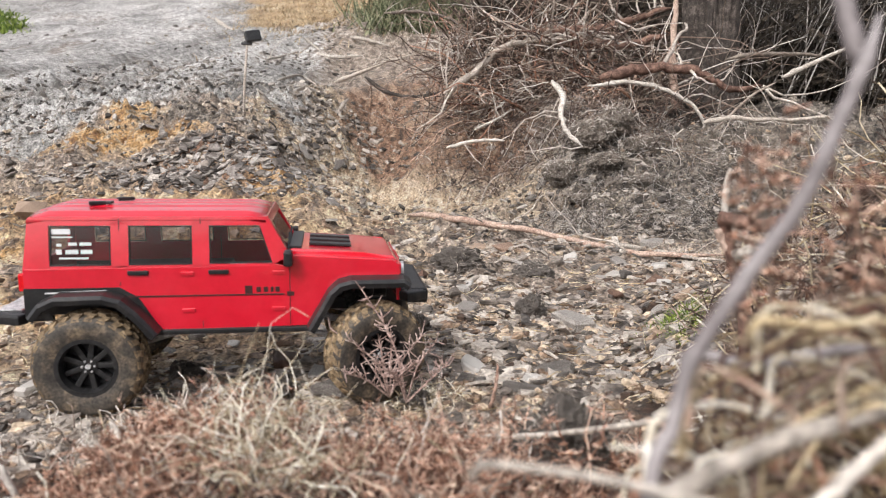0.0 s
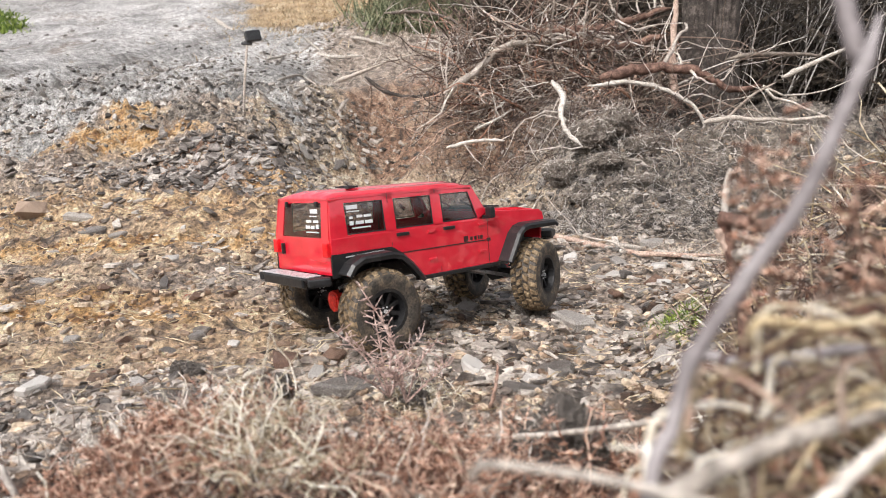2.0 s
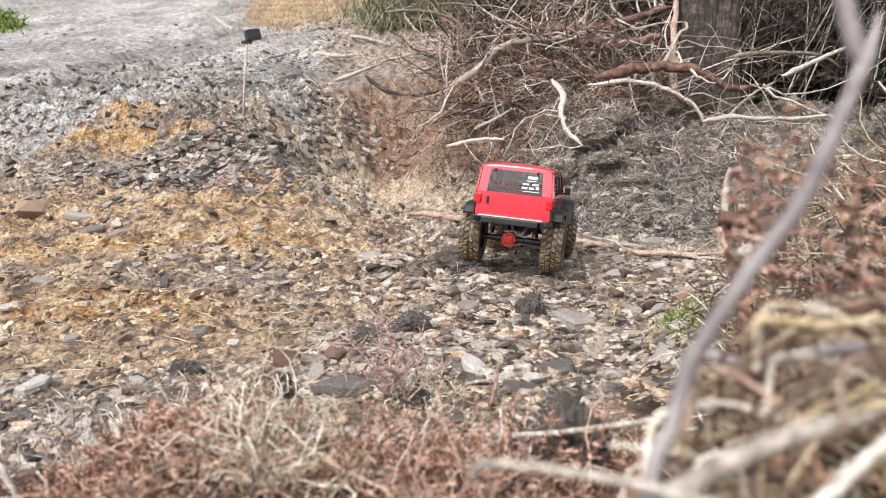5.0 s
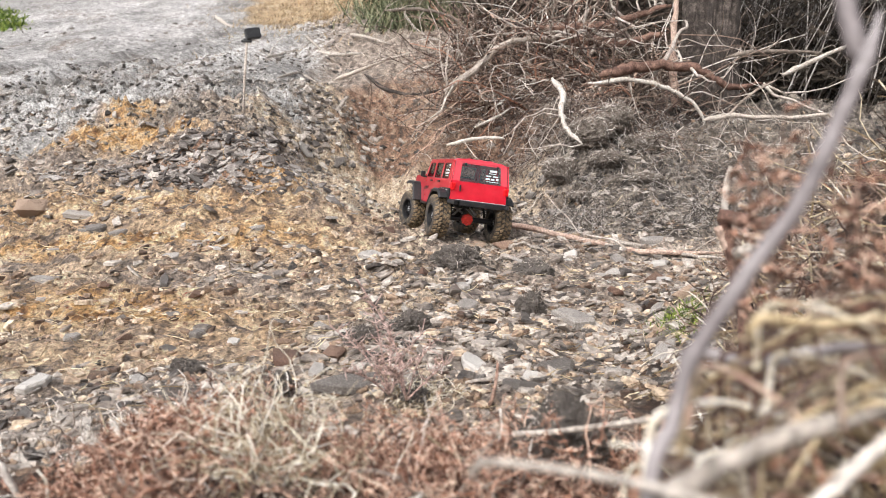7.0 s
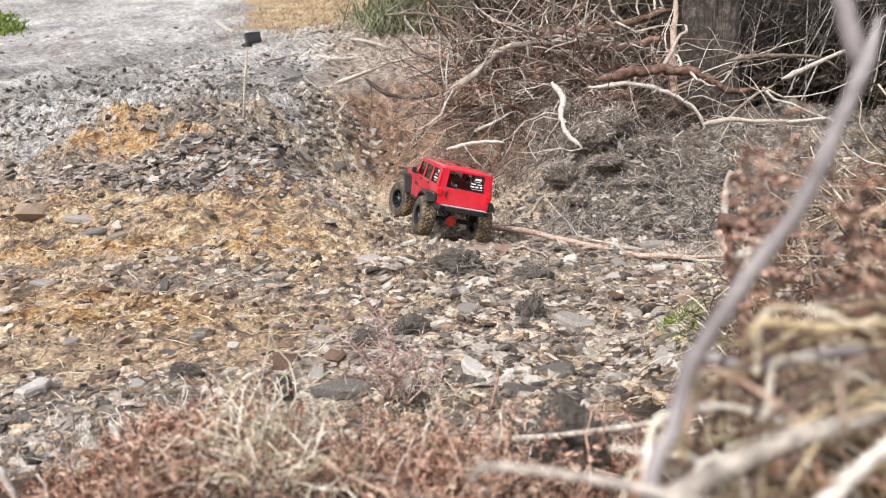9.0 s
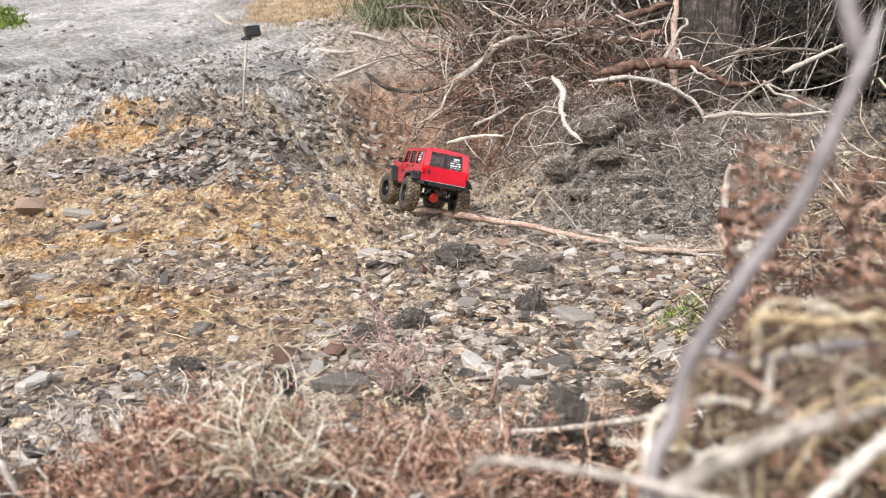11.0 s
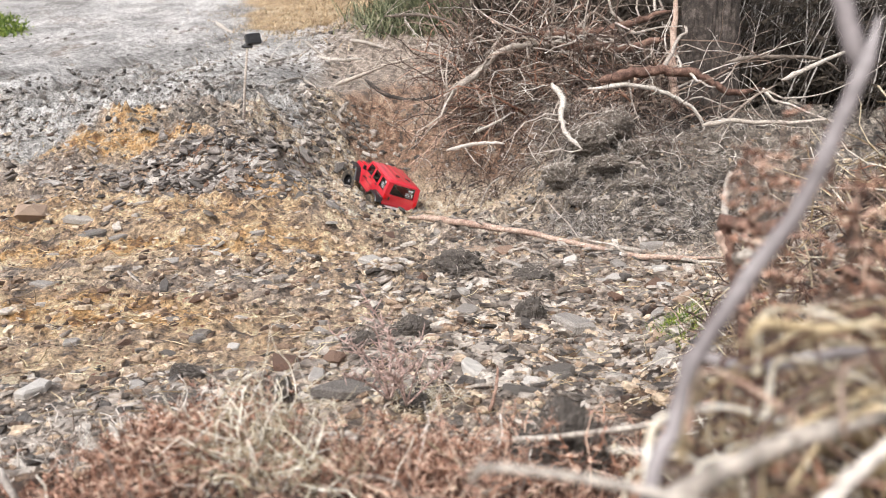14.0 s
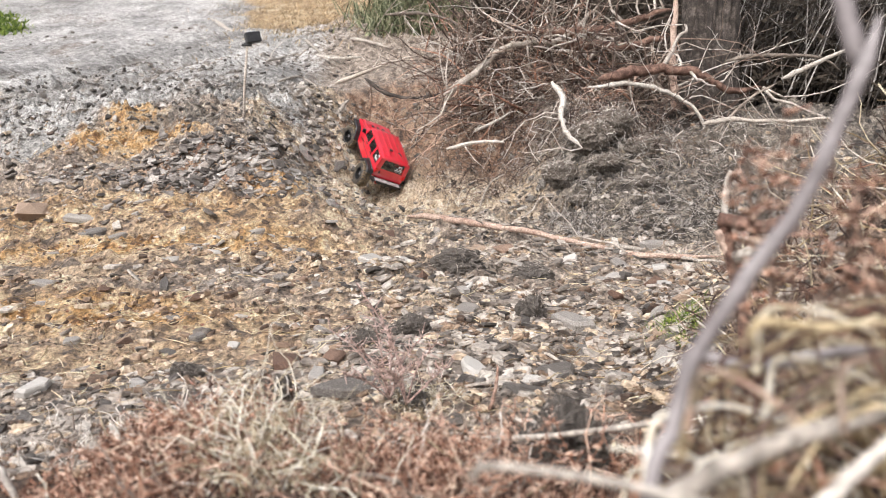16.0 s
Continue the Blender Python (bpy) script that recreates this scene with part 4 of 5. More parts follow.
M_DARKFLAKE = mat("dark_slate_flakes", [(0.035, 0.028, 0.024), (0.155, 0.132, 0.115), (0.38, 0.35, 0.32)], 0.4, 30, 0.6, island=0.6)
M_BANKCHIP = mat("bank_chips", [(0.035, 0.029, 0.025), (0.13, 0.112, 0.097), (0.32, 0.285, 0.25)], 0.7, 30, 0.6, island=0.6)
scatter_chips("slate_gravel", 54000, fan(0.6, 4.3, -0.68, 0.56), chip_size(0.0024, 0.021), M_SLATE, "loose grey slate chips strewn over the mud", 21, thin=0.17, keep=slate_density)
scatter_chips("brown_gravel", 19000, fan(0.6, 3.5, -0.68, 0.56), chip_size(0.003, 0.013), M_CHIP_BROWN, "reddish brown stone chips in yellow clay", 22, thin=0.4, keep=lambda x, y: np.clip(0.5 + 0.7 * fbm(x * 3.1, y * 3.1, 3, 95), 0.05, 1))
scatter_chips("gully_rubble", 1300, lambda g, n: (g.normal(-0.60, 0.12, n), g.uniform(2.9, 4.2, n)), chip_size(0.004, 0.022), M_SLATE, "pale and dark slate rubble in the gully below the track", 25, thin=0.3)
scatter_chips("slope_chips", 4200, lambda g, n: (np.where(g.random(n) < 0.55, g.normal(-0.76, 0.15, n), g.normal(-0.9, 0.35, n)), np.where(g.random(n) < 0.6, g.normal(2.42, 0.08, n), g.normal(2.85, 0.3, n))), chip_size(0.004, 0.022), M_DARKFLAKE, "heaped thin dark slate flakes on the mound", 26, thin=0.16)
scatter_chips("road_gravel", 9000, fan(3.1, 7.5, -0.66, -0.12), chip_size(0.003, 0.013), M_BANKCHIP, "grey gravel pressed into the muddy track", 23, thin=0.45, keep=lambda x, y: np.clip(0.45 + 0.9 * fbm(x * 1.1, y * 1.1, 3, 96), 0.04, 1))
scatter_chips("bank_rubble", 5000, fan(2.2, 4.4, -0.12, 0.56), chip_size(0.004, 0.016), M_BANKCHIP, "brown and grey rubble on the eroded bank", 24, thin=0.3, keep=lambda x, y: np.clip(0.55 + 0.7 * fbm(x * 2.3, y * 2.3, 3, 97), 0.05, 1))


# ---- clods of earth ----
def lump_mesh(name, material, seed, rough=0.35, subdiv=5, flat=0.7):
    bm = bmesh.new()
    bmesh.ops.create_icosphere(bm, subdivisions=subdiv, radius=1.0)
    off = Vector((seed * 3.7, seed * 1.3, seed * 2.1))
    for v in bm.verts:
        p = v.co.copy()
        d = 1 + rough * noise.noise(p * 1.3 + off) + rough * 0.7 * noise.noise(p * 3.1 + off) + rough * 0.45 * noise.noise(p * 7.0 + off) + rough * 0.38 * noise.noise(p * 15.0 + off) + rough * 0.25 * noise.noise(p * 31.0 + off)
        v.co = p * d
        v.co.z *= flat
    return finish(bm, name, material)


M_ROOTHAIR = mat("root_hair", [(0.04, 0.033, 0.028), (0.17, 0.145, 0.125), (0.45, 0.40, 0.35)], 0.85, 30, 0.2, island=0.9)
CLODS = [lump_mesh("earth_clod", M_CLOD, k, 0.32) for k in range(4)]
SOILS = [lump_mesh("soil_lump", mat("root_soil", [(0.06, 0.049, 0.04), (0.22, 0.185, 0.155), (0.42, 0.37, 0.32)], 0.95, 9, 0.9, fine=9.0), k + 9, 0.22) for k in range(3)]


def clod_at(x, y, r, h, k, meshes=CLODS, label="dark crumbly clod of earth with fine roots", z=None, name="earth_clod", hairs=150):
    ob = new(name, meshes[k % len(meshes)])
    z0 = h1(x, y) if z is None else z
    ob.matrix_basis = Matrix.Translation((x, y, z0 + h * 0.15)) @ Matrix.Rotation(k * 1.9, 4, "Z") @ Matrix.Diagonal((r, r * 0.8, h, 1))
    tagged(ob, label, "clod", "clods of earth")
    gen = random.Random(k + 50)
    heap = Heap()
    for _ in range(hairs):
        a, b = gen.uniform(0, 6.28), gen.uniform(0.1, 1.3)
        p = Vector((math.cos(a) * math.cos(b), math.sin(a) * math.cos(b), math.sin(b) * 0.75)) * 0.95
        pts = [p]
        d = Vector((gen.gauss(0, 1), gen.gauss(0, 1), gen.gauss(-0.2, 0.7))).normalized()
        for _ in range(4):
            d = (d + Vector((gen.gauss(0, 0.5), gen.gauss(0, 0.5), gen.gauss(-0.15, 0.4)))).normalized()
            pts.append(pts[-1] + d * 0.13)
        heap.tube(pts, [0.018, 0.016, 0.013, 0.010, 0.004], 3)
    part("root_mat", heap.mesh("root_mat", M_TWIG_PALE if meshes is not CLODS else M_ROOTHAIR), ob, "fine tangled roots")["kind"] = "stuff"
    return ob


for k, ((x, y), r, h) in enumerate((((0.040, 1.622), 0.056, 0.052), ((0.205, 1.638), 0.050, 0.036), ((-0.050, 1.118), 0.032, 0.030), ((-0.118, 1.022), 0.026, 0.026), ((0.152, 1.218), 0.030, 0.040), ((-0.330, 0.902), 0.021, 0.020), ((-0.198, 0.834), 0.020, 0.024),
                                   ((-0.032, 0.814), 0.020, 0.018))):
    clod_at(x, y, r, h, k)
for k, (p, r, h) in enumerate((((-1.579, 3.550, 0.478), 0.07, 0.03), ((-1.704, 3.500, 0.470), 0.05, 0.03), ((-1.429, 3.550, 0.467), 0.06, 0.02), ((-0.520, 3.750, 0.249), 0.07, 0.06), ((-0.598, 3.600, 0.200), 0.07, 0.04))):
    clod_at(p[0], p[1], r, h, k, SOILS, "mass of grey brown soil bound by roots", min(p[2] - h * 0.3, h1(p[0], p[1]) - h * 0.1), "root_clod", 420 if r > 0.1 else 50)


for k, (x, y, r, h) in enumerate(((0.47, 2.86, 0.075, 0.075), (0.58, 2.90, 0.10, 0.095), (0.69, 2.93, 0.085, 0.085), (0.78, 2.90, 0.075, 0.06), (0.62, 2.80, 0.08, 0.05), (0.75, 2.70, 0.07, 0.035), (0.52, 2.72, 0.06, 0.03))):
    clod_at(x, y, r, h, k + 20, SOILS, "lumpy overhanging soil bound by dry roots on the bank", h1(x, y) + h * 0.25, "root_clod", 260)


# ---- action camera on its stick ----
def build_action_camera():
    top = (-0.869, 3.300, 0.749)
    m_case = mat("black_housing", [(0.012, 0.012, 0.012), (0.02, 0.02, 0.021), (0.04, 0.04, 0.04)], 0.35, 60, 0.1)
    x, y = top[0] - 0.03, 3.3
    z = h1(x, y)
    thing = tagged(new("camera_stick"), "small black action camera on a thin grey stick in the ground", "camera")
    thing.matrix_basis = Matrix.Translation((x, y, z))
    hgt = top[2] - z
    heap = Heap()
    heap.tube([(0, 0, -0.03), (0.012, 0, hgt * 0.5), (0.03, 0, hgt)], [0.0065, 0.006, 0.0055], 8)
    part("stick", heap.mesh("stick", M_GREYWOOD, True), thing, "thin grey stick")
    bm = bmesh.new()
    bm_box(bm, 0.034, 0, hgt + 0.004, 0.034, 0.022, 0.016, 0.003)
    bm_box(bm, 0.020, 0.0, hgt + 0.002, 0.03, 0.016, 0.012, 0.003)
    part("mount", finish(bm, "mount", m_case), thing)
    bm = bmesh.new()
    bm_box(bm, 0.056, 0, hgt + 0.033, 0.066, 0.038, 0.046, 0.005, Matrix.Rotation(radians(-12), 4, "Y") @ Matrix.Rotation(0.5, 4, "Z"))
    case = part("housing", finish(bm, "housing", m_case), thing, "black camera housing")
    bm = bmesh.new()
    bm_box(bm, 0.050, 0, hgt + 0.058, 0.036, 0.03, 0.006, 0.002, Matrix.Rotation(radians(-12), 4, "Y") @ Matrix.Rotation(0.5, 4, "Z"))
    part("top_plate", finish(bm, "top_plate", M_STEEL), case, "light grey top plate")


build_action_camera()


# ---- brushwood, stems and the tree ----
def wander(gen, start, direction, length, bend=0.25, drop=0.0, n=7):
    """A crooked line from start."""
    d = Vector(direction).normalized()
    pts = [Vector(start)]
    for _ in range(n - 1):
        d = (d + Vector((gen.gauss(0, bend), gen.gauss(0, bend), gen.gauss(-drop, bend)))).normalized()
        pts.append(pts[-1] + d * (length / (n - 1)))
    return pts


def taper(r, n, end=0.3):
    return [r * (1 - (1 - end) * i / (n - 1)) for i in range(n)]


def branch(name, points, r, material, label, category="branch", group="", knots=5, seed=0, sides=8, end=0.45, twigs=0, dark=False, wobble=1.0):
    """One lying or standing branch with knots, and its own side twigs as a part."""
    gen = random.Random(seed)
    line = smooth_line(points, knots)
    n = len(line)
    radii = [r * (1 - (1 - end) * i / (n - 1)) * (1 + wobble * gen.uniform(-0.12, 0.12)) * min(1.0, 0.3 + 2.2 * min(i, n - 1 - i) / (n * 0.3)) for i in range(n)]
    line = [p + Vector((gen.gauss(0, r * 0.15), gen.gauss(0, r * 0.15), gen.gauss(0, r * 0.15))) * wobble for p in line]
    heap = Heap()
    heap.tube(line, radii, sides)
    base = Vector(points[0])
    heap.v = [tuple(Vector(v) - base) for v in heap.v]
    ob = new(name, heap.mesh(name, material, True))
    ob.location = base
    tagged(ob, label, category, group)
    if twigs:
        for _ in range(twigs):
            heap = Heap()
            i = gen.randrange(1, n)
            d = Vector((gen.gauss(0, 1), gen.gauss(0, 0.6), gen.gauss(0.1, 0.8)))
            w = wander(gen, line[i] - base, d, gen.uniform(8, 26) * r, 0.3)
            heap.tube(w, taper(r * gen.uniform(0.12, 0.3), 7), 5)
            part("side_twig", heap.mesh("side_twig", M_TWIG_DARK if dark else M_TWIG_PALE, True), ob)
    return ob


M_STEMS = mat("thin_stems", [(0.03, 0.024, 0.02), (0.12, 0.10, 0.086), (0.52, 0.485, 0.45)], 0.8, 30, 0.2, island=0.9)
G_BRUSH = "branches of the brush pile"
PALE, RED, DARKB = "weathered grey dead branch leaning in the brush pile", "reddish brown dead pine limb in the brush pile", "dark crooked dead branch on the bank"
for k, (line, r, m, lab, tw) in enumerate((
        ([(0.003, 3.500, 0.549), (0.125, 3.567, 0.634), (0.265, 3.633, 0.762), (0.382, 3.700, 0.811), (0.560, 3.767, 0.835), (0.684, 3.833, 0.915), (0.810, 3.900, 1.039)], 0.019, M_GREYWOOD, PALE, 14),
        ([(-0.637, 4.300, 0.674), (-0.465, 4.233, 0.725), (-0.330, 4.167, 0.771), (-0.153, 4.100, 0.808)], 0.014, M_GREYWOOD, PALE, 8),
        ([(0.685, 3.250, 0.588), (0.810, 3.258, 0.627), (0.936, 3.267, 0.643), (1.088, 3.275, 0.634), (1.199, 3.283, 0.591), (1.279, 3.292, 0.552), (1.428, 3.300, 0.568)], 0.027, M_REDWOOD, RED, 6),
        ([(0.626, 3.200, 0.559), (0.819, 3.190, 0.573), (0.964, 3.180, 0.536), (1.073, 3.170, 0.476), (1.121, 3.160, 0.403), (1.115, 3.150, 0.367)], 0.011, M_STICK, PALE, 8),
        ([(0.422, 2.850, 0.546), (0.451, 2.792, 0.484), (0.440, 2.735, 0.407), (0.456, 2.678, 0.344), (0.503, 2.620, 0.294)], 0.014, M_STICK, PALE, 4),
        ([(0.579, 3.800, 0.831), (0.899, 3.750, 0.807), (1.123, 3.700, 0.852)], 0.030, M_REDWOOD, RED, 8))):
    branch("dead_branch", line, r, m, lab, group=G_BRUSH, seed=k, twigs=tw)
for k, (line, r, m, lab, tw) in enumerate((
        ([(1.073, 3.400, 0.464), (1.063, 3.433, 0.646), (1.072, 3.467, 0.803), (1.092, 3.500, 1.063)], 0.024, M_REDWOOD, RED, 4),
        ([(0.923, 3.300, 0.578), (1.002, 3.325, 0.684), (1.056, 3.350, 0.786), (1.103, 3.375, 0.827), (1.099, 3.400, 0.860)], 0.011, M_STICK, PALE, 0),
        ([(1.219, 3.200, 0.673), (1.363, 3.225, 0.696), (1.522, 3.250, 0.699), (1.671, 3.275, 0.690), (1.776, 3.300, 0.637)], 0.011, M_GREYWOOD, PALE, 5),
        ([(1.422, 3.100, 0.585), (1.532, 3.067, 0.639), (1.649, 3.033, 0.693), (1.731, 3.000, 0.715)], 0.012, M_STICK, PALE, 4),
        ([(1.065, 3.000, 0.393), (1.191, 3.000, 0.411), (1.422, 3.000, 0.406), (1.606, 3.000, 0.420)], 0.012, M_GREYWOOD, PALE, 5),
        ([(-0.337, 4.300, 1.061), (-0.141, 4.250, 1.061), (0.019, 4.200, 1.022), (0.113, 4.150, 0.952), (0.190, 4.100, 0.845)], 0.011, M_GREYWOOD, PALE, 6),
        ([(0.015, 3.300, 0.293), (0.116, 3.267, 0.318), (0.215, 3.233, 0.327), (0.274, 3.200, 0.322)], 0.010, M_STICK, PALE, 5))):
    branch("dead_branch", line, r, m, lab, group=G_BRUSH, seed=k + 20, twigs=tw)
for k, (line, r, m, lab, tw) in enumerate((
        ([(-0.419, 3.950, 0.672), (-0.281, 3.900, 0.579), (-0.130, 3.850, 0.561), (0.061, 3.800, 0.594)], 0.013, M_BARK, DARKB, 9),
        ([(-0.613, 4.000, 0.430), (-0.556, 4.050, 0.524), (-0.522, 4.100, 0.570)], 0.016, M_STICK, PALE, 0),
        ([(0.492, 3.800, 0.893), (0.743, 3.833, 0.892), (0.981, 3.867, 0.954), (1.193, 3.900, 1.017)], 0.030, M_REDWOOD, RED, 8),
        ([(0.147, 3.400, 0.374), (0.255, 3.450, 0.428), (0.325, 3.500, 0.470)], 0.008, M_STICK, PALE, 3),
        ([(1.094, 3.100, 0.283), (1.160, 3.067, 0.388), (1.269, 3.033, 0.501), (1.355, 3.000, 0.555)], 0.009, M_GREYWOOD, PALE, 4),
        ([(0.047, 3.900, 0.869), (0.197, 3.933, 0.787), (0.411, 3.967, 0.703), (0.658, 4.000, 0.736)], 0.012, M_BARK, DARKB, 9),
        ([(0.143, 3.000, 0.015), (0.171, 2.967, 0.111), (0.201, 2.933, 0.165), (0.250, 2.900, 0.193)], 0.005, M_STICK, PALE, 1))):
    branch("dead_branch", line, r, m, lab, group=G_BRUSH, seed=k + 40, twigs=tw, dark=m is M_BARK)
# far sticks beside the track
for k, (ends, r) in enumerate(((((-1.148, 6.078), (-0.841, 5.562), (-0.611, 5.578)), 0.020), (((-1.170, 6.326), (-0.984, 5.782), (-0.777, 5.494)), 0.014), (((-2.473, 8.106), (-2.079, 7.350), (-1.811, 6.958)), 0.026), (((-1.183, 4.954), (-1.231, 5.706), (-1.172, 6.082)), 0.012), (((-0.752, 6.054), (-0.572, 5.850), (-0.409, 5.726)), 0.018), (((-0.911, 4.062), (-0.943, 4.866), (-0.824, 4.818)), 0.010))):
    branch("far_stick", [(x, y, h1(x, y) + r * 0.8) for x, y in ends], r, M_STICK, "bleached stick lying beside the muddy track", "stick", seed=k + 60, twigs=2)
# the stick lying across the pit
LOG = [(x, y, h1(x, y) + 0.012) for x, y in ((-0.132, 2.706), (0.031, 2.486), (0.211, 2.314), (0.420, 2.082), (0.508, 1.858), (0.728, 1.838))]
branch("fallen_stick", LOG, 0.013, M_REDWOOD, "long peeled brown stick lying on the pit floor", "stick", seed=81, twigs=5)
LOG2 = [(x, y, h1(x, y) + 0.01) for x, y in ((0.398, 2.050), (0.515, 2.066), (0.606, 1.842), (0.707, 1.766))]
branch("fallen_stick", LOG2, 0.008, M_STICK, "thin bleached stick lying on the pit floor", "stick", seed=82, twigs=4)
branch("fallen_stick", [(0.462, 1.950, 0.051), (0.474, 1.900, 0.014), (0.492, 1.840, -0.021)], 0.010, M_STICK, "short bleached stick leaning on a stone", "stick", seed=83)
branch("fallen_stick", [(0.025, 0.860, -0.025), (0.048, 0.900, -0.019), (0.073, 0.940, -0.016)], 0.006, M_STICK, "short pale stick among the slates", "stick", seed=84)
branch("fallen_stick", [(0.053, 0.800, -0.017), (0.060, 0.800, 0.011), (0.063, 0.810, 0.038)], 0.0028, M_REDWOOD, "short brown upright twig", "stick", seed=85)


def brush_tangle(name, count, x0, x1, seed, material, r0, r1, l0, l1, up, label, spread=0.28, ymin=3.1, slope=0.0, bend=0.3, drop=0.05):
    gen = random.Random(seed)
    heap = Heap()
    for _ in range(count):
        x = gen.uniform(x0, x1)
        y = ymin + gen.random() ** 1.2 * 1.2 - slope * x
        z = h1(x, y) + up * abs(gen.gauss(0, 1)) * spread
        d = Vector((gen.gauss(0, 1), gen.gauss(0, 0.5), gen.gauss(0.15, 0.6)))
        length = gen.uniform(l0, l1)
        pts = wander(gen, (x, y, z), d, length, bend, drop)
        r = gen.uniform(r0, r1)
        heap.tube(pts, taper(r, 7, 0.35), 4)
        for _ in range(3):
            i = gen.randrange(1, 6)
            heap.tube(wander(gen, pts[i], Vector((gen.gauss(0, 1), gen.gauss(0, 0.6), gen.gauss(0, 0.8))), length * gen.uniform(0.2, 0.5), bend, drop, 5), taper(r * 0.5, 5, 0.4), 3)
    return tagged(new(name, heap.mesh(name, material, True)), label, "twigs", kind="stuff")


brush_tangle("brush_twigs", 300, 0.0, 1.15, 1, M_TWIG_PALE, 0.0022, 0.0055, 0.25, 0.8, 1.0, "tangle of bleached dead twigs", 0.22, 3.75, 0.35)
brush_tangle("brush_twigs", 480, 0.05, 1.15, 2, M_TWIG_DARK, 0.002, 0.006, 0.25, 0.8, 1.0, "tangle of dark dead twigs", 0.20, 3.7, 0.35)
brush_tangle("bank_roots", 520, -0.1, 1.5, 3, M_TWIG_PALE, 0.0009, 0.0024, 0.08, 0.28, 0.3, "fine pale roots hanging from the bank", 0.12, 3.25, 0.55, 0.4, 0.25)
brush_tangle("bank_roots", 1100, 0.0, 0.9, 4, M_TWIG_DARK, 0.0010, 0.0028, 0.08, 0.30, 0.3, "fine red brown roots hanging from the bank", 0.12, 3.3, 0.5, 0.4, 0.25)
brush_tangle("red_brush", 220, 0.05, 1.0, 6, M_HEATHER, 0.003, 0.008, 0.25, 0.6, 0.8, "rust brown dead pine boughs in the pile", 0.2, 3.7, 0.3)
brush_tangle("slope_litter", 2600, 0.35, 1.15, 5, M_STEMS, 0.0006, 0.0014, 0.05, 0.16, 0.08, "dry grey needles and straw on the slope", 0.1, 2.45, 0.25, 0.35, 0.1)


def build_tree():
    (x, y, z) = (1.331, 3.750, 0.412)
    z = h1(x, y) - 0.15
    tree = tagged(new("pine_tree"), "old pine trunk with dark flaky bark behind the brush", "tree")
    tree.location = (x, y, z)
    seg, lv = 110, 130
    v, f = [], []
    for i in range(lv):
        h = 3.6 * i / (lv - 1)
        r = 0.115 + 0.07 * math.exp(-h * 3.0) - 0.008 * h
        for k in range(seg):
            a = 2 * math.pi * k / seg
            ridge = noise.noise(Vector((math.cos(a) * 5, math.sin(a) * 5, h * 1.6))) * 0.018 + abs(noise.noise(Vector((math.cos(a) * 11, math.sin(a) * 11, h * 2.6)))) * 0.034
            q = r + ridge
            v.append((q * math.cos(a) + 0.02 * h, q * math.sin(a), h))
    for i in range(lv - 1):
        for k in range(seg):
            j = (k + 1) % seg
            f.append((i * seg + k, i * seg + j, (i + 1) * seg + j, (i + 1) * seg + k))
    part("trunk", mesh_object("trunk", v, f, M_BARK), tree, "thick trunk with furrowed grey brown bark")
    gen = random.Random(5)
    # limbs and thick needles above the view, added to shade the growth below
    shade_crown = Heap()
    for k in range(14):
        h = 2.2 + 1.4 * k / 14
        a = k * 2.4
        pts = wander(gen, (0.02 * h, 0, h), (math.cos(a), math.sin(a), 0.35), 1.9, 0.15, 0.0)
        limb = Heap()
        limb.tube(pts, taper(0.03, 7), 6)
        part("limb", limb.mesh("limb", M_BARK, True), tree)
        for p in pts[2:]:
            for _ in range(150):
                q = p + Vector((gen.gauss(0, 0.24), gen.gauss(0, 0.24), gen.gauss(0.05, 0.12)))
                d = Vector((gen.gauss(0, 1), gen.gauss(0, 1), gen.gauss(0.5, 0.6))).normalized() * 0.12
                s = d.orthogonal().normalized() * 0.012
                shade_crown.add([q - s, q + s, q + d], [(0, 1, 2)])
    part("shade_crown", shade_crown.mesh("shade_crown", M_NEEDLE), tree, "unseen dense green needle crown added to shade the bank")


build_tree()


def stem_thicket():
    """Thin upright stems behind the tree, one mesh."""
    gen = random.Random(12)
    heap = Heap()
    for _ in range(430):
        y = gen.uniform(4.0, 6.5)
        x = gen.uniform(0.33, 0.66) * y
        z = h1(x, y)
        lean_x = gen.gauss(0.32, 0.16)
        pts = wander(gen, (x, y, z - 0.05), (lean_x, gen.gauss(0, 0.1), 1), gen.uniform(0.7, 2.1), 0.06)
        heap.tube(pts, taper(gen.uniform(0.0025, 0.006), 7), 4)
        for _ in range(4):
            p = pts[gen.randrange(2, 7)]
            heap.tube(wander(gen, p, (gen.gauss(0, 1), gen.gauss(0, 0.5), 0.7), gen.uniform(0.1, 0.35), 0.2, 0, 4), taper(0.0025, 4), 3)
    tagged(new("stem_thicket", heap.mesh("stem_thicket", M_STEMS, True)), "thicket of thin pale upright dead stems", "thicket", kind="stuff")
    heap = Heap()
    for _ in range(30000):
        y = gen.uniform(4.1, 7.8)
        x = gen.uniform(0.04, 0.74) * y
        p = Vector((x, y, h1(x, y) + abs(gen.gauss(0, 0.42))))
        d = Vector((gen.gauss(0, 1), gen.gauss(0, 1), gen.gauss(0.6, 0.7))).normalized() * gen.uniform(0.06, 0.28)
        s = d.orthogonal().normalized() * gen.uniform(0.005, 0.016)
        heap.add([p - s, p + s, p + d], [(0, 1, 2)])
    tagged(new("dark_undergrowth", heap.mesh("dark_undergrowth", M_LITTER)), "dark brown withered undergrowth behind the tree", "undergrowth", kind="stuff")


stem_thicket()


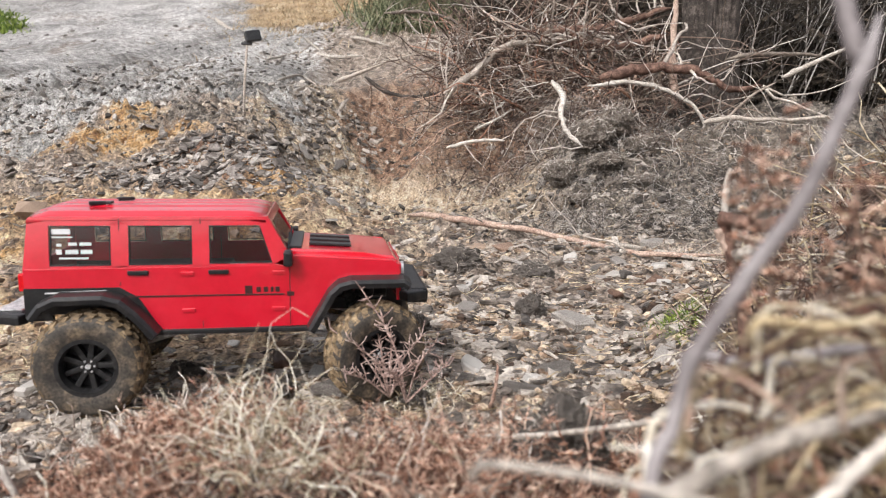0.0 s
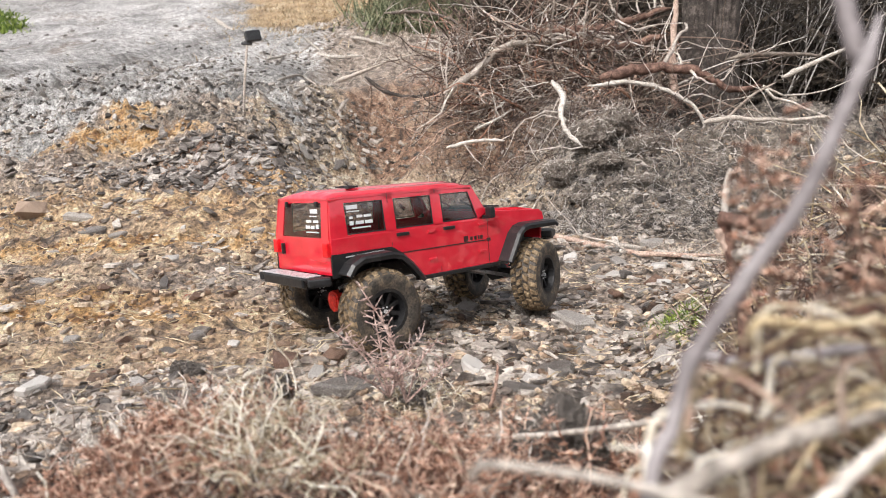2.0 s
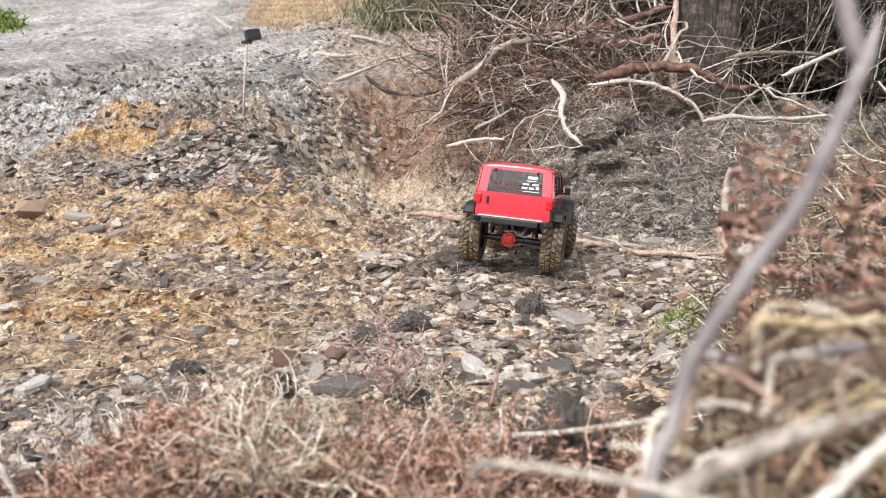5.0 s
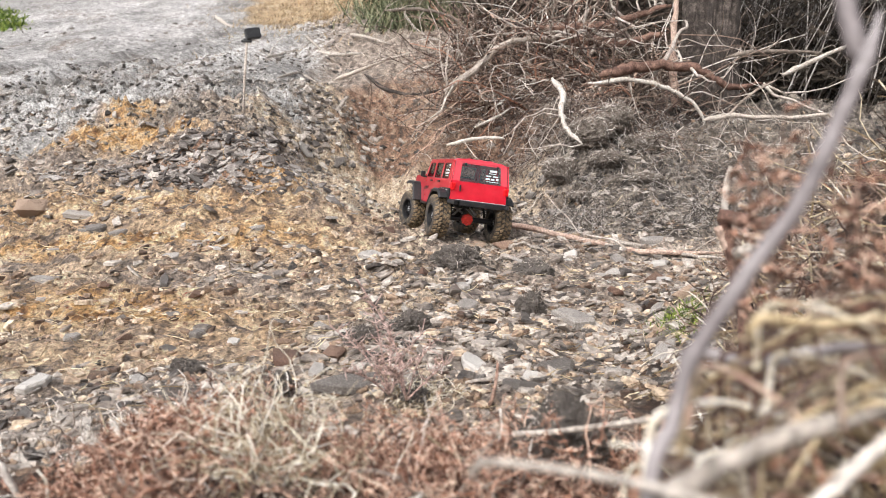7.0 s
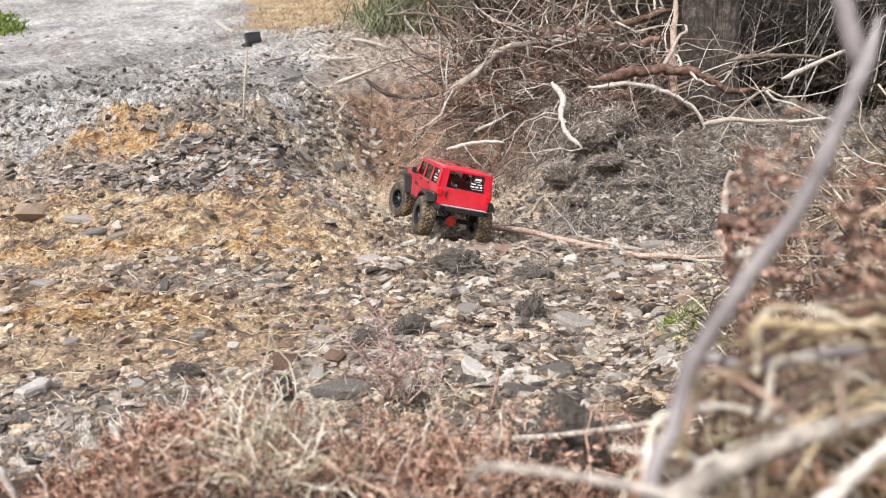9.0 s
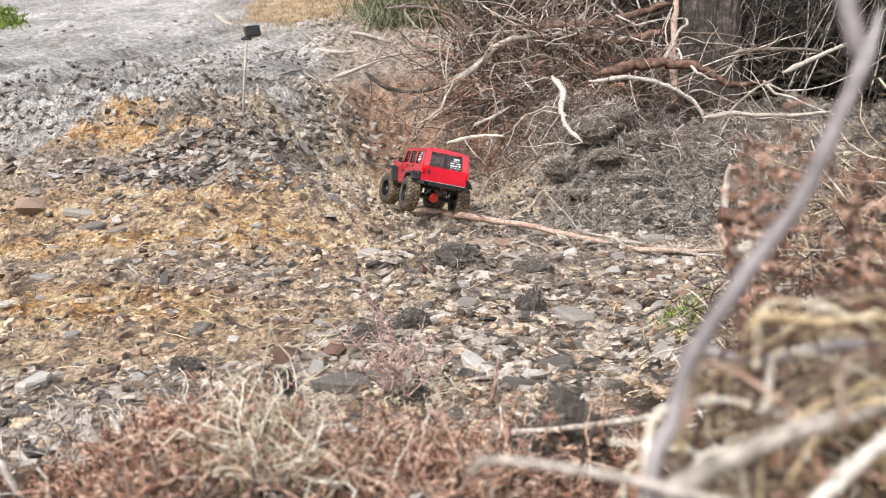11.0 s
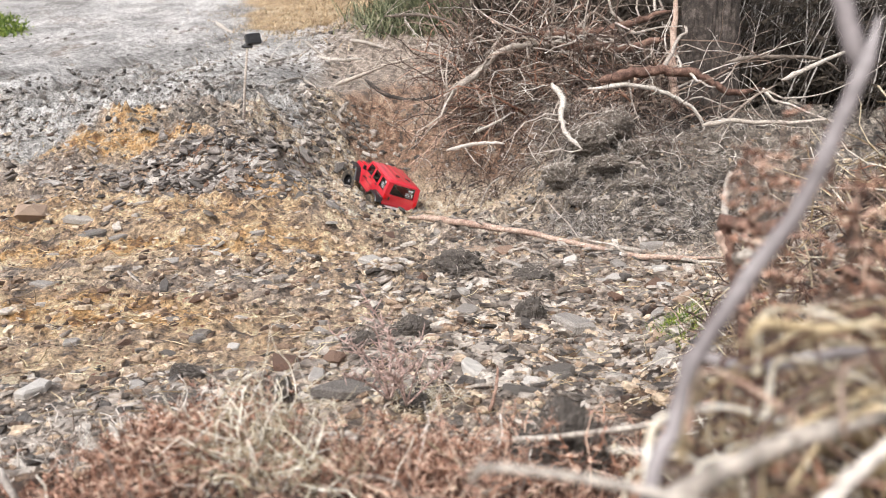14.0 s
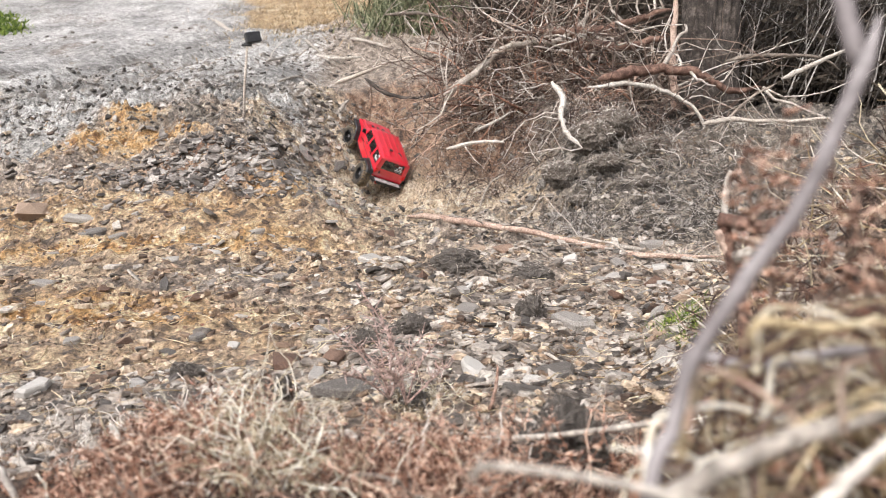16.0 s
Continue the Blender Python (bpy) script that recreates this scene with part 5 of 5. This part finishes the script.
def hollow_shade_blades():
    """Dark blades, added as the shade in the hollow before the trunk."""
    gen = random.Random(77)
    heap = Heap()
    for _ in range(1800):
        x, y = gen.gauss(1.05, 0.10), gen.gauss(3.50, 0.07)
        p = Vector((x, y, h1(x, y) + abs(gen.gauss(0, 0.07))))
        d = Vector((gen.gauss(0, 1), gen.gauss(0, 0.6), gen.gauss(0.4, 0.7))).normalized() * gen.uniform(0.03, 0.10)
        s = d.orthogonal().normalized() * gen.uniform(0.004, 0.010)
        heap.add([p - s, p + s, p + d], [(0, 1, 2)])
    # bark's near-black colour gives the blades the hollow's darkness
    tagged(new("hollow_shade_blades", heap.mesh("hollow_shade_blades", M_BARK)), "dark blades added as the shade in the hollow by the trunk", "undergrowth", kind="stuff")


hollow_shade_blades()


def blades(name, count, region, l0, l1, w, material, label, seed, lean=0.4, category="grass"):
    gen = random.Random(seed)
    heap = Heap()
    for _ in range(count):
        x, y = region(gen)
        p = Vector((x, y, h1(x, y) - 0.01))
        d = Vector((gen.gauss(0, lean), gen.gauss(0, lean), 1)).normalized()
        length = gen.uniform(l0, l1)
        s = Vector((d.y, -d.x, 0)).normalized() * w if abs(d.x) + abs(d.y) > 1e-4 else Vector((w, 0, 0))
        s.rotate(Euler((0, 0, gen.random() * 3.1)))
        q = p + d * length * 0.55
        e = q + (d + Vector((gen.gauss(0, 0.4), gen.gauss(0, 0.4), -0.3))).normalized() * length * 0.45
        heap.add([p - s, p + s, q + s * 0.7, q - s * 0.7, e], [(0, 1, 2, 3), (3, 2, 4)])
    return tagged(new(name, heap.mesh(name, material)), label, category, kind="stuff")


def far_field(gen):
    y = gen.uniform(6.8, 15)
    return (-0.25 * gen.random() ** 1.4 + gen.gauss(0, 0.03)) * y, y + gen.gauss(0, 0.5)


blades("far_grass", 15000, far_field, 0.03, 0.09, 0.005, M_GRASS_FAR, "withered ochre grass on the far slope", 31, 0.8)
blades("green_shrub", 5200, lambda g: ((lambda y: (g.gauss(-0.01, 0.04) * y, y))(g.uniform(6.2, 8.0))), 0.12, 0.5, 0.007, M_NEEDLE, "low green young pines behind the brush pile", 32, 0.5, "shrub")
blades("moss_verge", 2600, lambda g: ((lambda y: (g.gauss(-0.605, 0.018) * y, y))(7.4 + abs(g.gauss(0.9, 0.7)))), 0.04, 0.10, 0.010, M_MOSS, "green mossy verge of the track", 33, 0.7, "moss")
blades("moss_patch", 1500, lambda g: (g.gauss((0.350, 1.014)[0], 0.020), g.gauss((0.350, 1.014)[1], 0.05)), 0.012, 0.030, 0.0016, M_MOSS, "bright green moss on the edge of the bank", 34, 0.7, "moss")


def litter_on_floor():
    gen = random.Random(14)
    heap = Heap()
    for _ in range(1100):
        y = 0.75 * (3.4 / 0.75) ** gen.random()
        x = gen.uniform(-0.66, 0.5) * y
        a = gen.random() * 6.28
        length = gen.uniform(0.012, 0.055) * (0.7 + 0.25 * y)
        pts = []
        for t in (-0.5, 0.0, 0.5):
            px, py = x + math.cos(a) * length * t, y + math.sin(a) * length * t
            pts.append((px + gen.gauss(0, 0.002), py, h1(px, py) + 0.003 + gen.random() * 0.004))
        r = gen.uniform(0.0004, 0.0009) * (0.7 + 0.3 * y)
        heap.tube(pts, [r, r, r * 0.6], 3)
    tagged(new("straw_litter", heap.mesh("straw_litter", M_STRAW_DULL)), "short straws and needles scattered over the clay", "litter", kind="stuff")


litter_on_floor()


# ---- the near bank: dead heather, straw and branches close to the camera ----
def growth(x, y):
    """How high the dead growth stands along the near bank."""
    return float(np.interp(x / y, [-0.66, -0.48, -0.40, -0.30, -0.22, 0.0, 0.1, 0.2], [0.5, 0.6, 0.9, 1.2, 1.0, 1.0, 1.1, 1.1]))


def heather(name, count, region, material, label, seed, length=(0.03, 0.09), r=(0.0006, 0.0016), bend=0.35, up=0.6, side=9, lift=0.0, curl=0.0):
    gen = random.Random(seed)
    heap = Heap()
    for _ in range(count):
        x, y = region(gen)
        p = (x, y, h1(x, y) + lift * gen.random())
        ln = gen.uniform(*length) * growth(x, y)
        pts = wander(gen, p, (gen.gauss(0, 1), gen.gauss(0, 1), abs(gen.gauss(up, 0.1 + 0.4 * up))), ln, bend, curl)
        rr = gen.uniform(*r)
        heap.tube(pts, taper(rr, 7, 0.5), 4)
        for _ in range(side):
            q = pts[gen.randrange(1, 7)]
            d = Vector((gen.gauss(0, 1), gen.gauss(0, 1), gen.gauss(0.4, 0.8))).normalized() * gen.uniform(0.003, 0.009)
            s = d.orthogonal().normalized() * gen.uniform(0.0003, 0.0007)
            heap.add([q - s, q + s, q + d * 0.6 + s * 0.8, q + d], [(0, 1, 2, 3)])
    return tagged(new(name, heap.mesh(name, material, True)), label, "heather", kind="stuff")


def front(x0, x1, y0, y1):
    return lambda g: ((lambda y: (g.uniform(x0, x1) * y, y))(g.uniform(y0, y1)))


def clumps(x0, x1, y0, y1, count, spread, seed):
    """Places gathered in tufts, with gaps between them."""
    own = random.Random(seed)
    spots = [(own.uniform(x0, x1), own.uniform(y0, y1)) for _ in range(count)]

    def region(g):
        u, y = g.choice(spots)
        y = y + g.gauss(0, spread)
        return u * y + g.gauss(0, spread), y
    return region


def flank(g):
    """The raised bank to the right."""
    y = g.uniform(0.34, 0.95)
    return g.uniform(0.235 + 0.27 * (y - 0.55), 0.36 + 0.42 * y), y


heather("dead_heather", 900, clumps(-0.66, 0.30, 0.40, 0.56, 34, 0.014, 1), M_HEATHER, "rust brown dead heather on the near bank", 41, (0.035, 0.075), (0.0005, 0.0013), bend=0.5, up=0.3, curl=0.15, side=34)
heather("rust_strands", 420, front(-0.66, 0.34, 0.38, 0.56), M_HEATHER, "tangled rust brown stems lying on the near bank", 55, (0.05, 0.11), (0.0004, 0.0010), 0.5, 0.05, 24, 0.02, 0.06)
heather("pale_strands", 80, clumps(-0.45, 0.3, 0.38, 0.57, 14, 0.018, 3), M_TWIG_PALE, "bleached tangled stems lying on the near bank", 56, (0.05, 0.12), (0.0004, 0.0010), 0.4, 0.05, 0, 0.02, 0.05)
heather("dead_heather", 700, clumps(-0.5, 0.30, 0.40, 0.58, 22, 0.016, 2), M_TWIG_DARK, "dark dead heather stems on the near bank", 42, (0.02, 0.05), up=0.2)
heather("dead_heather", 160, flank, M_HEATHER, "rust brown dead heather on the raised bank", 43, (0.03, 0.08), (0.0006, 0.0018), up=0.1)
heather("dead_heather", 2000, flank, M_TWIG_DARK, "dark dead heather stems on the raised bank", 52, (0.03, 0.08), (0.0006, 0.0018), up=0.1)
heather("pale_flank", 130, flank, M_STRAW, "bleached straw on the raised bank", 57, (0.05, 0.12), (0.0006, 0.0016), 0.28, 0.05, 0)
heather("dry_stalks", 330, flank, M_STRAW_DULL, "dry yellow stalks on the raised bank", 44, (0.05, 0.13), (0.0006, 0.0017), 0.28, 0.05, 0)
heather("dry_stalks", 90, front(-0.66, 0.45, 0.38, 0.56), M_STRAW, "dry yellow stalks on the near bank", 45, (0.04, 0.12), (0.0006, 0.0014), 0.3, 0.05, 0)
heather("dry_stalks", 110, front(-0.5, 0.5, 0.38, 0.58), M_TWIG_PALE, "bleached stalks on the near bank", 46, (0.04, 0.12), (0.0006, 0.0016), 0.3, 0.05, 0)
heather("straw_tuft", 300, lambda g: (g.gauss(-0.150, 0.012), g.gauss(0.56, 0.025)), M_STRAW, "curly tuft of pale straw on the near bank", 47, (0.05, 0.11), (0.0004, 0.0009), 0.7, 0.9, 0, 0.06, 0.1)
heather("straw_tuft", 150, lambda g: (g.gauss(-0.115, 0.022), g.gauss(0.47, 0.03)), M_STRAW, "curly tuft of pale straw on the near bank", 48, (0.05, 0.11), (0.0004, 0.0009), 0.7, 0.6, 0, 0.04, 0.1)
heather("rust_mound", 760, lambda g: (g.gauss(-0.205, 0.032), g.gauss(0.55, 0.035)), M_HEATHER, "mound of rust brown heather on the near bank", 53, (0.03, 0.07), (0.0004, 0.0010), 0.4, 0.6, 40, 0.04)
heather("rust_mound", 760, lambda g: (g.gauss(-0.02, 0.06), g.gauss(0.52, 0.03)), M_HEATHER, "mound of rust brown heather on the near bank", 54, (0.03, 0.07), (0.0004, 0.0010), 0.4, 0.4, 40, 0.03)
heather("grey_twigs", 300, lambda g: (g.gauss(-0.33, 0.045), g.gauss(0.69, 0.035)), M_TWIG_PALE, "clump of grey wiry twigs on the near bank", 49, (0.03, 0.08), (0.0005, 0.0011), 0.5, 0.7, 0)


def sprig(base, tips, seed):
    """A small pale heather plant with several forked shoots."""
    gen = random.Random(seed)
    plant = tagged(new("heather_sprig"), "small leafless pinkish grey heather plant between the slates", "plant", "heather sprigs")
    plant.location = base
    b = Vector(base)
    for tip in tips:
        heap = Heap()
        line = smooth_line([Vector((0, 0, -0.005)), (Vector(tip) - b) * 0.5 + Vector((gen.gauss(0, 0.004), 0, 0.004)), Vector(tip) - b], 5)
        heap.tube(line, taper(0.0013, len(line), 0.6), 5)
        shoot = part("shoot", heap.mesh("shoot", M_SPRIG, True), plant)
        for p in line[3:]:
            for _ in range(3):
                heap = Heap()
                heap.tube(wander(gen, p, (gen.gauss(0, 1), gen.gauss(0, 0.6), gen.gauss(0.7, 0.4)), gen.uniform(0.006, 0.020), 0.2, 0, 4), taper(0.0009, 4, 0.6), 4)
                part("twig", heap.mesh("twig", M_SPRIG, True), shoot)
    return plant


M_SPRIG = mat("pinkish_twig", [(0.22, 0.14, 0.12), (0.40, 0.28, 0.245), (0.60, 0.48, 0.43)], 0.8, 40, 0.2, island=0.5)
sprig((-0.061, 0.800, 0.004), [(-0.128, 0.800, 0.081), (-0.100, 0.780, 0.070), (-0.081, 0.820, 0.096), (-0.063, 0.840, 0.067), (-0.025, 0.800, 0.071), (-0.033, 0.760, 0.050), (-0.108, 0.770, 0.037)], 1)
sprig((-0.041, 0.780, 0.005), [(-0.092, 0.800, 0.126), (-0.065, 0.780, 0.089), (-0.009, 0.800, 0.064), (0.004, 0.780, 0.044), (-0.057, 0.750, 0.047)], 2)
heather("sprig_moss", 200, lambda g: (g.gauss((-0.025, 0.800, 0.004)[0], 0.02), g.gauss(0.82, 0.02)), M_STRAW, "pale yellowish tuft at the heather's foot", 50, (0.012, 0.03), (0.0005, 0.001), 0.5, 0.9, 2)

# branches lying and standing on the bank, close to the lens
NEARB = "branches on the near bank"


def toward(points, k=0.5):
    """Draw a line of places nearer to the lens."""
    eye = Vector((0, 0, 0.28))
    return [tuple(eye + (Vector(p) - eye) * k) for p in points]


for k, (line, foot, tip, r, m, lab, end) in enumerate((
        ([(0.269, 0.460, 0.363), (0.255, 0.449, 0.331), (0.235, 0.438, 0.294), (0.221, 0.427, 0.271), (0.199, 0.416, 0.238), (0.175, 0.404, 0.214), (0.151, 0.393, 0.184), (0.133, 0.382, 0.161), (0.123, 0.371, 0.133), (0.109, 0.360, 0.103)], [], [(0.045, 0.165, 0.12)], 0.0052, M_NEAR, "smooth lilac grey branch standing up close before the lens", 0.9),
        ([(0.262, 0.460, 0.329), (0.260, 0.473, 0.351), (0.258, 0.487, 0.382), (0.260, 0.500, 0.399)], [], [], 0.0070, M_NEAR, "grey upper fork of the standing branch", 0.8),
        ([(0.025, 0.400, 0.099), (0.061, 0.380, 0.104), (0.094, 0.360, 0.107), (0.126, 0.340, 0.107)], [(-0.01, 0.21, 0.13)], [(0.10, 0.16, 0.135)], 0.0030, M_STICK, "bleached stalk lying close before the lens", 0.8),
        ([(0.110, 0.360, 0.091), (0.155, 0.380, 0.107), (0.208, 0.400, 0.118), (0.279, 0.420, 0.128)], [(0.03, 0.17, 0.13)], [(0.26, 0.24, 0.205)], 0.0068, M_STICK, "thick pale grey stick leaning close before the lens", 0.8),
        ([(0.180, 0.500, 0.137), (0.215, 0.480, 0.135), (0.247, 0.460, 0.148), (0.278, 0.440, 0.161)], [(0.06, 0.25, 0.13)], [(0.26, 0.24, 0.225)], 0.0045, M_NEAR, "pale grey stick leaning over the raised bank", 0.8),
        ([(0.181, 0.400, 0.185), (0.213, 0.400, 0.182), (0.242, 0.400, 0.184)], [(0.05, 0.22, 0.13)], [(0.24, 0.22, 0.235)], 0.0030, M_STRAW_DULL, "broad yellow straw stalk on the raised bank", 0.6),
        ([(0.207, 0.380, 0.080), (0.236, 0.390, 0.102), (0.264, 0.400, 0.118)], [(0.08, 0.17, 0.13)], [(0.24, 0.22, 0.23)], 0.0055, M_STICK, "broad bleached straw stalk on the raised bank", 0.7))):
    near = [Vector(p) for p in toward(line)]
    if not tip:
        near = near + [near[-1] * 2 - near[-2]]
    if foot:
        near = [near[0] + (near[0] - near[1]) * 0.25 - Vector((0, 0, 0.006))] + near + [near[-1] + (near[-1] - near[-2]) * 2.5]
    else:
        near = near + [Vector(p) for p in tip]
    branch("near_branch", near, r * 0.5, m, lab, group=NEARB, seed=91 + k, end=end, wobble=0.35)
branch("near_branch", [(0.030, 0.550, 0.055), (0.076, 0.527, 0.065), (0.122, 0.503, 0.081), (0.159, 0.480, 0.096)], 0.0026, M_STICK, "dry straw stalk lying on the bank", group=NEARB, seed=101, end=0.8, wobble=0.35)
branch("near_branch", [(-0.323, 0.500, 0.054), (-0.317, 0.500, 0.039), (-0.309, 0.500, 0.022)], 0.0030, M_STICK, "bleached stick on the near bank", group=NEARB, seed=102, end=0.7, wobble=0.35)
branch("near_branch", [(-0.298, 0.620, 0.040), (-0.278, 0.605, 0.023), (-0.258, 0.590, 0.009)], 0.003, M_STICK, "bleached stick on the near bank", group=NEARB, seed=103, end=0.7, wobble=0.35)


def near_straw():
    """Broad bleached and yellow blades that arch up from the raised bank just before the lens."""
    gen = random.Random(88)
    for name, m, count, label in (("straw_blades", M_STRAW, 60, "bleached straw blades lying before the lens"), ("straw_blades", M_STRAW_DULL, 90, "dull yellow straw blades lying before the lens"), ("rust_blades", M_HEATHER, 60, "rust brown withered blades lying before the lens"), ("dark_blades", M_TWIG_DARK, 90, "dark withered stalks lying before the lens")):
        heap = Heap()
        for _ in range(count):
            y = gen.uniform(0.20, 0.33)
            u = gen.uniform(0.34, 0.64)
            x = u * y
            limit = float(np.interp(u, [0.28, 0.38, 0.50, 0.64], [0.47, 0.36, 0.22, 0.17]))
            top = 0.28 - y * gen.uniform(limit, 0.54)
            a = gen.gauss(0.15, 0.95)
            reach = gen.uniform(0.008, 0.024) * (1 if gen.random() < 0.5 else -1)
            rise = math.sin(a) * abs(reach) * 0.7
            p = [Vector((x - reach * 1.3, y - 0.008, top - rise - 0.020)), Vector((x - reach, y, top - rise - 0.004)), Vector((x, y, top)), Vector((x + reach, y + gen.gauss(0, 0.008), top + rise - 0.003))]
            line = smooth_line(p, 5)
            heap.tube(line, taper(gen.uniform(0.0004, 0.0013), len(line), 0.5), 5)
        tagged(new(name, heap.mesh(name, m, True)), label, "straw", kind="stuff")


near_straw()


def stub():
    """A forked broken branch end, brown bark peeled to pale wood."""
    thing = tagged(new("broken_branch"), "broken forked branch with peeling brown bark on the raised bank", "branch")
    b = Vector((0.259, 0.600, 0.098))
    b.z = h1(b.x, b.y)
    thing.location = b
    for name, line, r, m in (("upright", [tuple(b), *[(0.257, 0.600, 0.118), (0.251, 0.600, 0.158), (0.242, 0.600, 0.191), (0.236, 0.600, 0.215), (0.234, 0.600, 0.225)]], 0.0050, M_REDWOOD), ("arm", [(0.230, 0.600, 0.225), (0.244, 0.590, 0.222), (0.258, 0.580, 0.220), (0.271, 0.570, 0.225)], 0.0060, M_REDWOOD),
                             ("arm", [(0.270, 0.570, 0.226), (0.264, 0.577, 0.211), (0.247, 0.583, 0.198), (0.242, 0.590, 0.194)], 0.0052, M_STICK), ("arm", [(0.235, 0.600, 0.222), (0.234, 0.600, 0.239), (0.236, 0.600, 0.257), (0.239, 0.600, 0.264)], 0.0028, M_STICK), ("arm", [(0.229, 0.600, 0.215), (0.236, 0.600, 0.201), (0.247, 0.600, 0.172)], 0.0036, M_REDWOOD)):
        heap = Heap()
        pts = [p - b for p in smooth_line(line, 5)]
        gen = random.Random(len(pts))
        heap.tube(pts, [r * gen.uniform(0.85, 1.15) for _ in pts], 9)
        part(name, heap.mesh(name, m, True), thing)


stub()
# dark lump added as the shade of a cavity, and rusty sprays on the bank
clod_at(0.096, 0.56, 0.040, 0.058, 2, z=h1(0.096, 0.56) + 0.030, label="dark lump standing in for the shaded cavity on the near bank", hairs=120)
heather("dead_heather", 200, lambda g: (g.gauss(0.100, 0.035), g.gauss(0.59, 0.015)), M_HEATHER, "arched rust brown heather over a dark clump", 51, (0.04, 0.08), (0.0007, 0.0016), 0.35, 0.9, 12)
for k, (p, d) in enumerate((((0.140, 0.335, 0.276), 0.008), ((0.163, 0.330, 0.284), 0.008), ((0.180, 0.300, 0.262), 0.009))):
    gen = random.Random(k + 70)
    root = Vector((p[0], p[1], h1(p[0], p[1])))
    bush = tagged(new("heather_bush"), "rust brown withered heather bush on the raised bank", "heather", "heather bushes")
    bush.location = root
    leaves = Heap()
    for _ in range(5):
        tip = Vector(p) + Vector((gen.gauss(0, d), gen.gauss(0, d), gen.gauss(0, d * 0.6)))
        line = smooth_line([root, root.lerp(tip, 0.5) + Vector((gen.gauss(0, 0.006), gen.gauss(0, 0.006), 0.006)), tip], 6)
        line = [q - root for q in line]
        stem = Heap()
        stem.tube(line, taper(0.0008, len(line), 0.6), 5)
        part("stem", stem.mesh("stem", M_TWIG_DARK, True), bush)
        for q in line[8:]:
            for _ in range(3):
                w = wander(gen, q, (gen.gauss(0, 1), gen.gauss(0, 1), gen.gauss(0.2, 0.7)), d * gen.uniform(0.6, 1.5), 0.3, 0, 5)
                leaves.tube(w, taper(0.0008, 5, 0.6), 3)
                for u in w[1:]:
                    for _ in range(2):
                        e = Vector((gen.gauss(0, 1), gen.gauss(0, 1), gen.gauss(0.2, 1))).normalized() * gen.uniform(0.002, 0.005)
                        s = e.orthogonal().normalized() * 0.0006
                        leaves.add([u - s, u + s, u + e * 0.6 + s, u + e], [(0, 1, 2, 3)])
    part("foliage", leaves.mesh("foliage", M_HEATHER, True), bush, "rust brown withered leaves")["kind"] = "stuff"


# ---- what moves ----
CAR_ROWS = [
    (0, pose(-0.404, 0.867, 0.006, 2.4, 0.7, 9.2)),
    (0.2, pose(-0.352, 0.919, 0.023, 3.3, 2.5, 12.6)),
    (0.5, pose(-0.294, 0.987, 0.014, 2.2, 0.9, 11.9)),
    (1, pose(-0.226, 0.97, -0.006, -2.8, -2.5, 29.5)),
    (1.5, pose(-0.192, 1.016, 0.003, -2.1, -1.1, 32.4)),
    (2, pose(-0.141, 1.065, 0.01, -3.4, -2.2, 38.6)),
    (2.5, pose(-0.093, 1.116, 0.011, -0.2, -3.1, 42.8)),
    (3, pose(-0.055, 1.177, 0.015, 7.3, -3.3, 45.1)),
    (3.5, pose(-0.008, 1.269, 0.026, -2.1, 0.3, 51.2)),
    (4.2, pose(0.046, 1.371, 0.042, 7.7, 3.5, 59.9)),
    (5.3, pose(0.165, 1.681, 0.034, 5, 1.9, 84)),
    (6.5, pose(0.071, 1.979, 0.036, 8.2, 1.3, 104.1)),
    (7.5, pose(0.062, 2.014, 0.034, 6.3, 0, 105)),
    (8.4, pose(0.045, 2.091, 0.018, 1.7, -3.3, 104.4)),
    (9, pose(0.017, 2.183, 0.029, 10.6, -5.7, 104.9)),
    (11.5, pose(-0.04, 2.637, 0.058, 11.2, 3.8, 107.3)),
    (12, pose(-0.056, 2.85, 0.039, 12.6, 7.2, 116.3)),
    (12.5, pose(-0.142, 3.044, 0.011, 6.2, 4.2, 116.3)),
    (13, pose(-0.216, 3.154, -0.035, 7.2, -8.5, 120.7)),
    (13.5, pose(-0.248, 3.223, -0.039, 6.5, -14.4, 125.9)),
    (14, pose(-0.268, 3.27, -0.026, 16.5, -19.9, 113.5)),
    (14.5, pose(-0.294, 3.402, -0.012, 14.2, -29.9, 114.4)),
    (15, pose(-0.344, 3.432, 0.039, 26.2, -40.4, 106.1)),
    (16, pose(-0.344, 3.574, 0.111, 21.6, -35.9, 108.6)),
]


def motions():
    walk(CAR, CAR_ROWS)
    # wheels roll with the way that the car has gone
    way, spins = 0.0, [(0.0, 0.0)]
    dt = 0.1
    last = None
    steer = [(0, 20), (0.5, 24), (1.5, 22), (3.5, 20), (4.2, 16), (6.5, 12), (9, 18), (12.5, 8), (14.5, 18), (16, 16)]
    for k in range(161):
        t = k * dt
        scene.frame_set(frame(t))
        m = CAR.matrix_basis.copy()
        if last is not None:
            way += (m.translation - last.translation).dot(last.to_3x3().col[0])
        spins.append((t, way / TYRE_R))
        last = m
    scene.frame_set(1)
    for wheel, x, s in WHEELS:
        rows = []
        for t, a in spins[1:]:
            turn = np.interp(t, [q[0] for q in steer], [q[1] for q in steer]) if x > 0.1 else 0
            drop = np.interp(t, [0, 0.5, 1.0, 2.0, 3.0, 16], [-0.003, -0.004, -0.011, -0.006, 0, 0]) if x < 0.1 else 0
            rows.append((t, pose(x, s * WHEEL_Y, AXLE_Z - s * drop, 0, math.degrees(a), turn)))
        walk(wheel, rows)


motions()
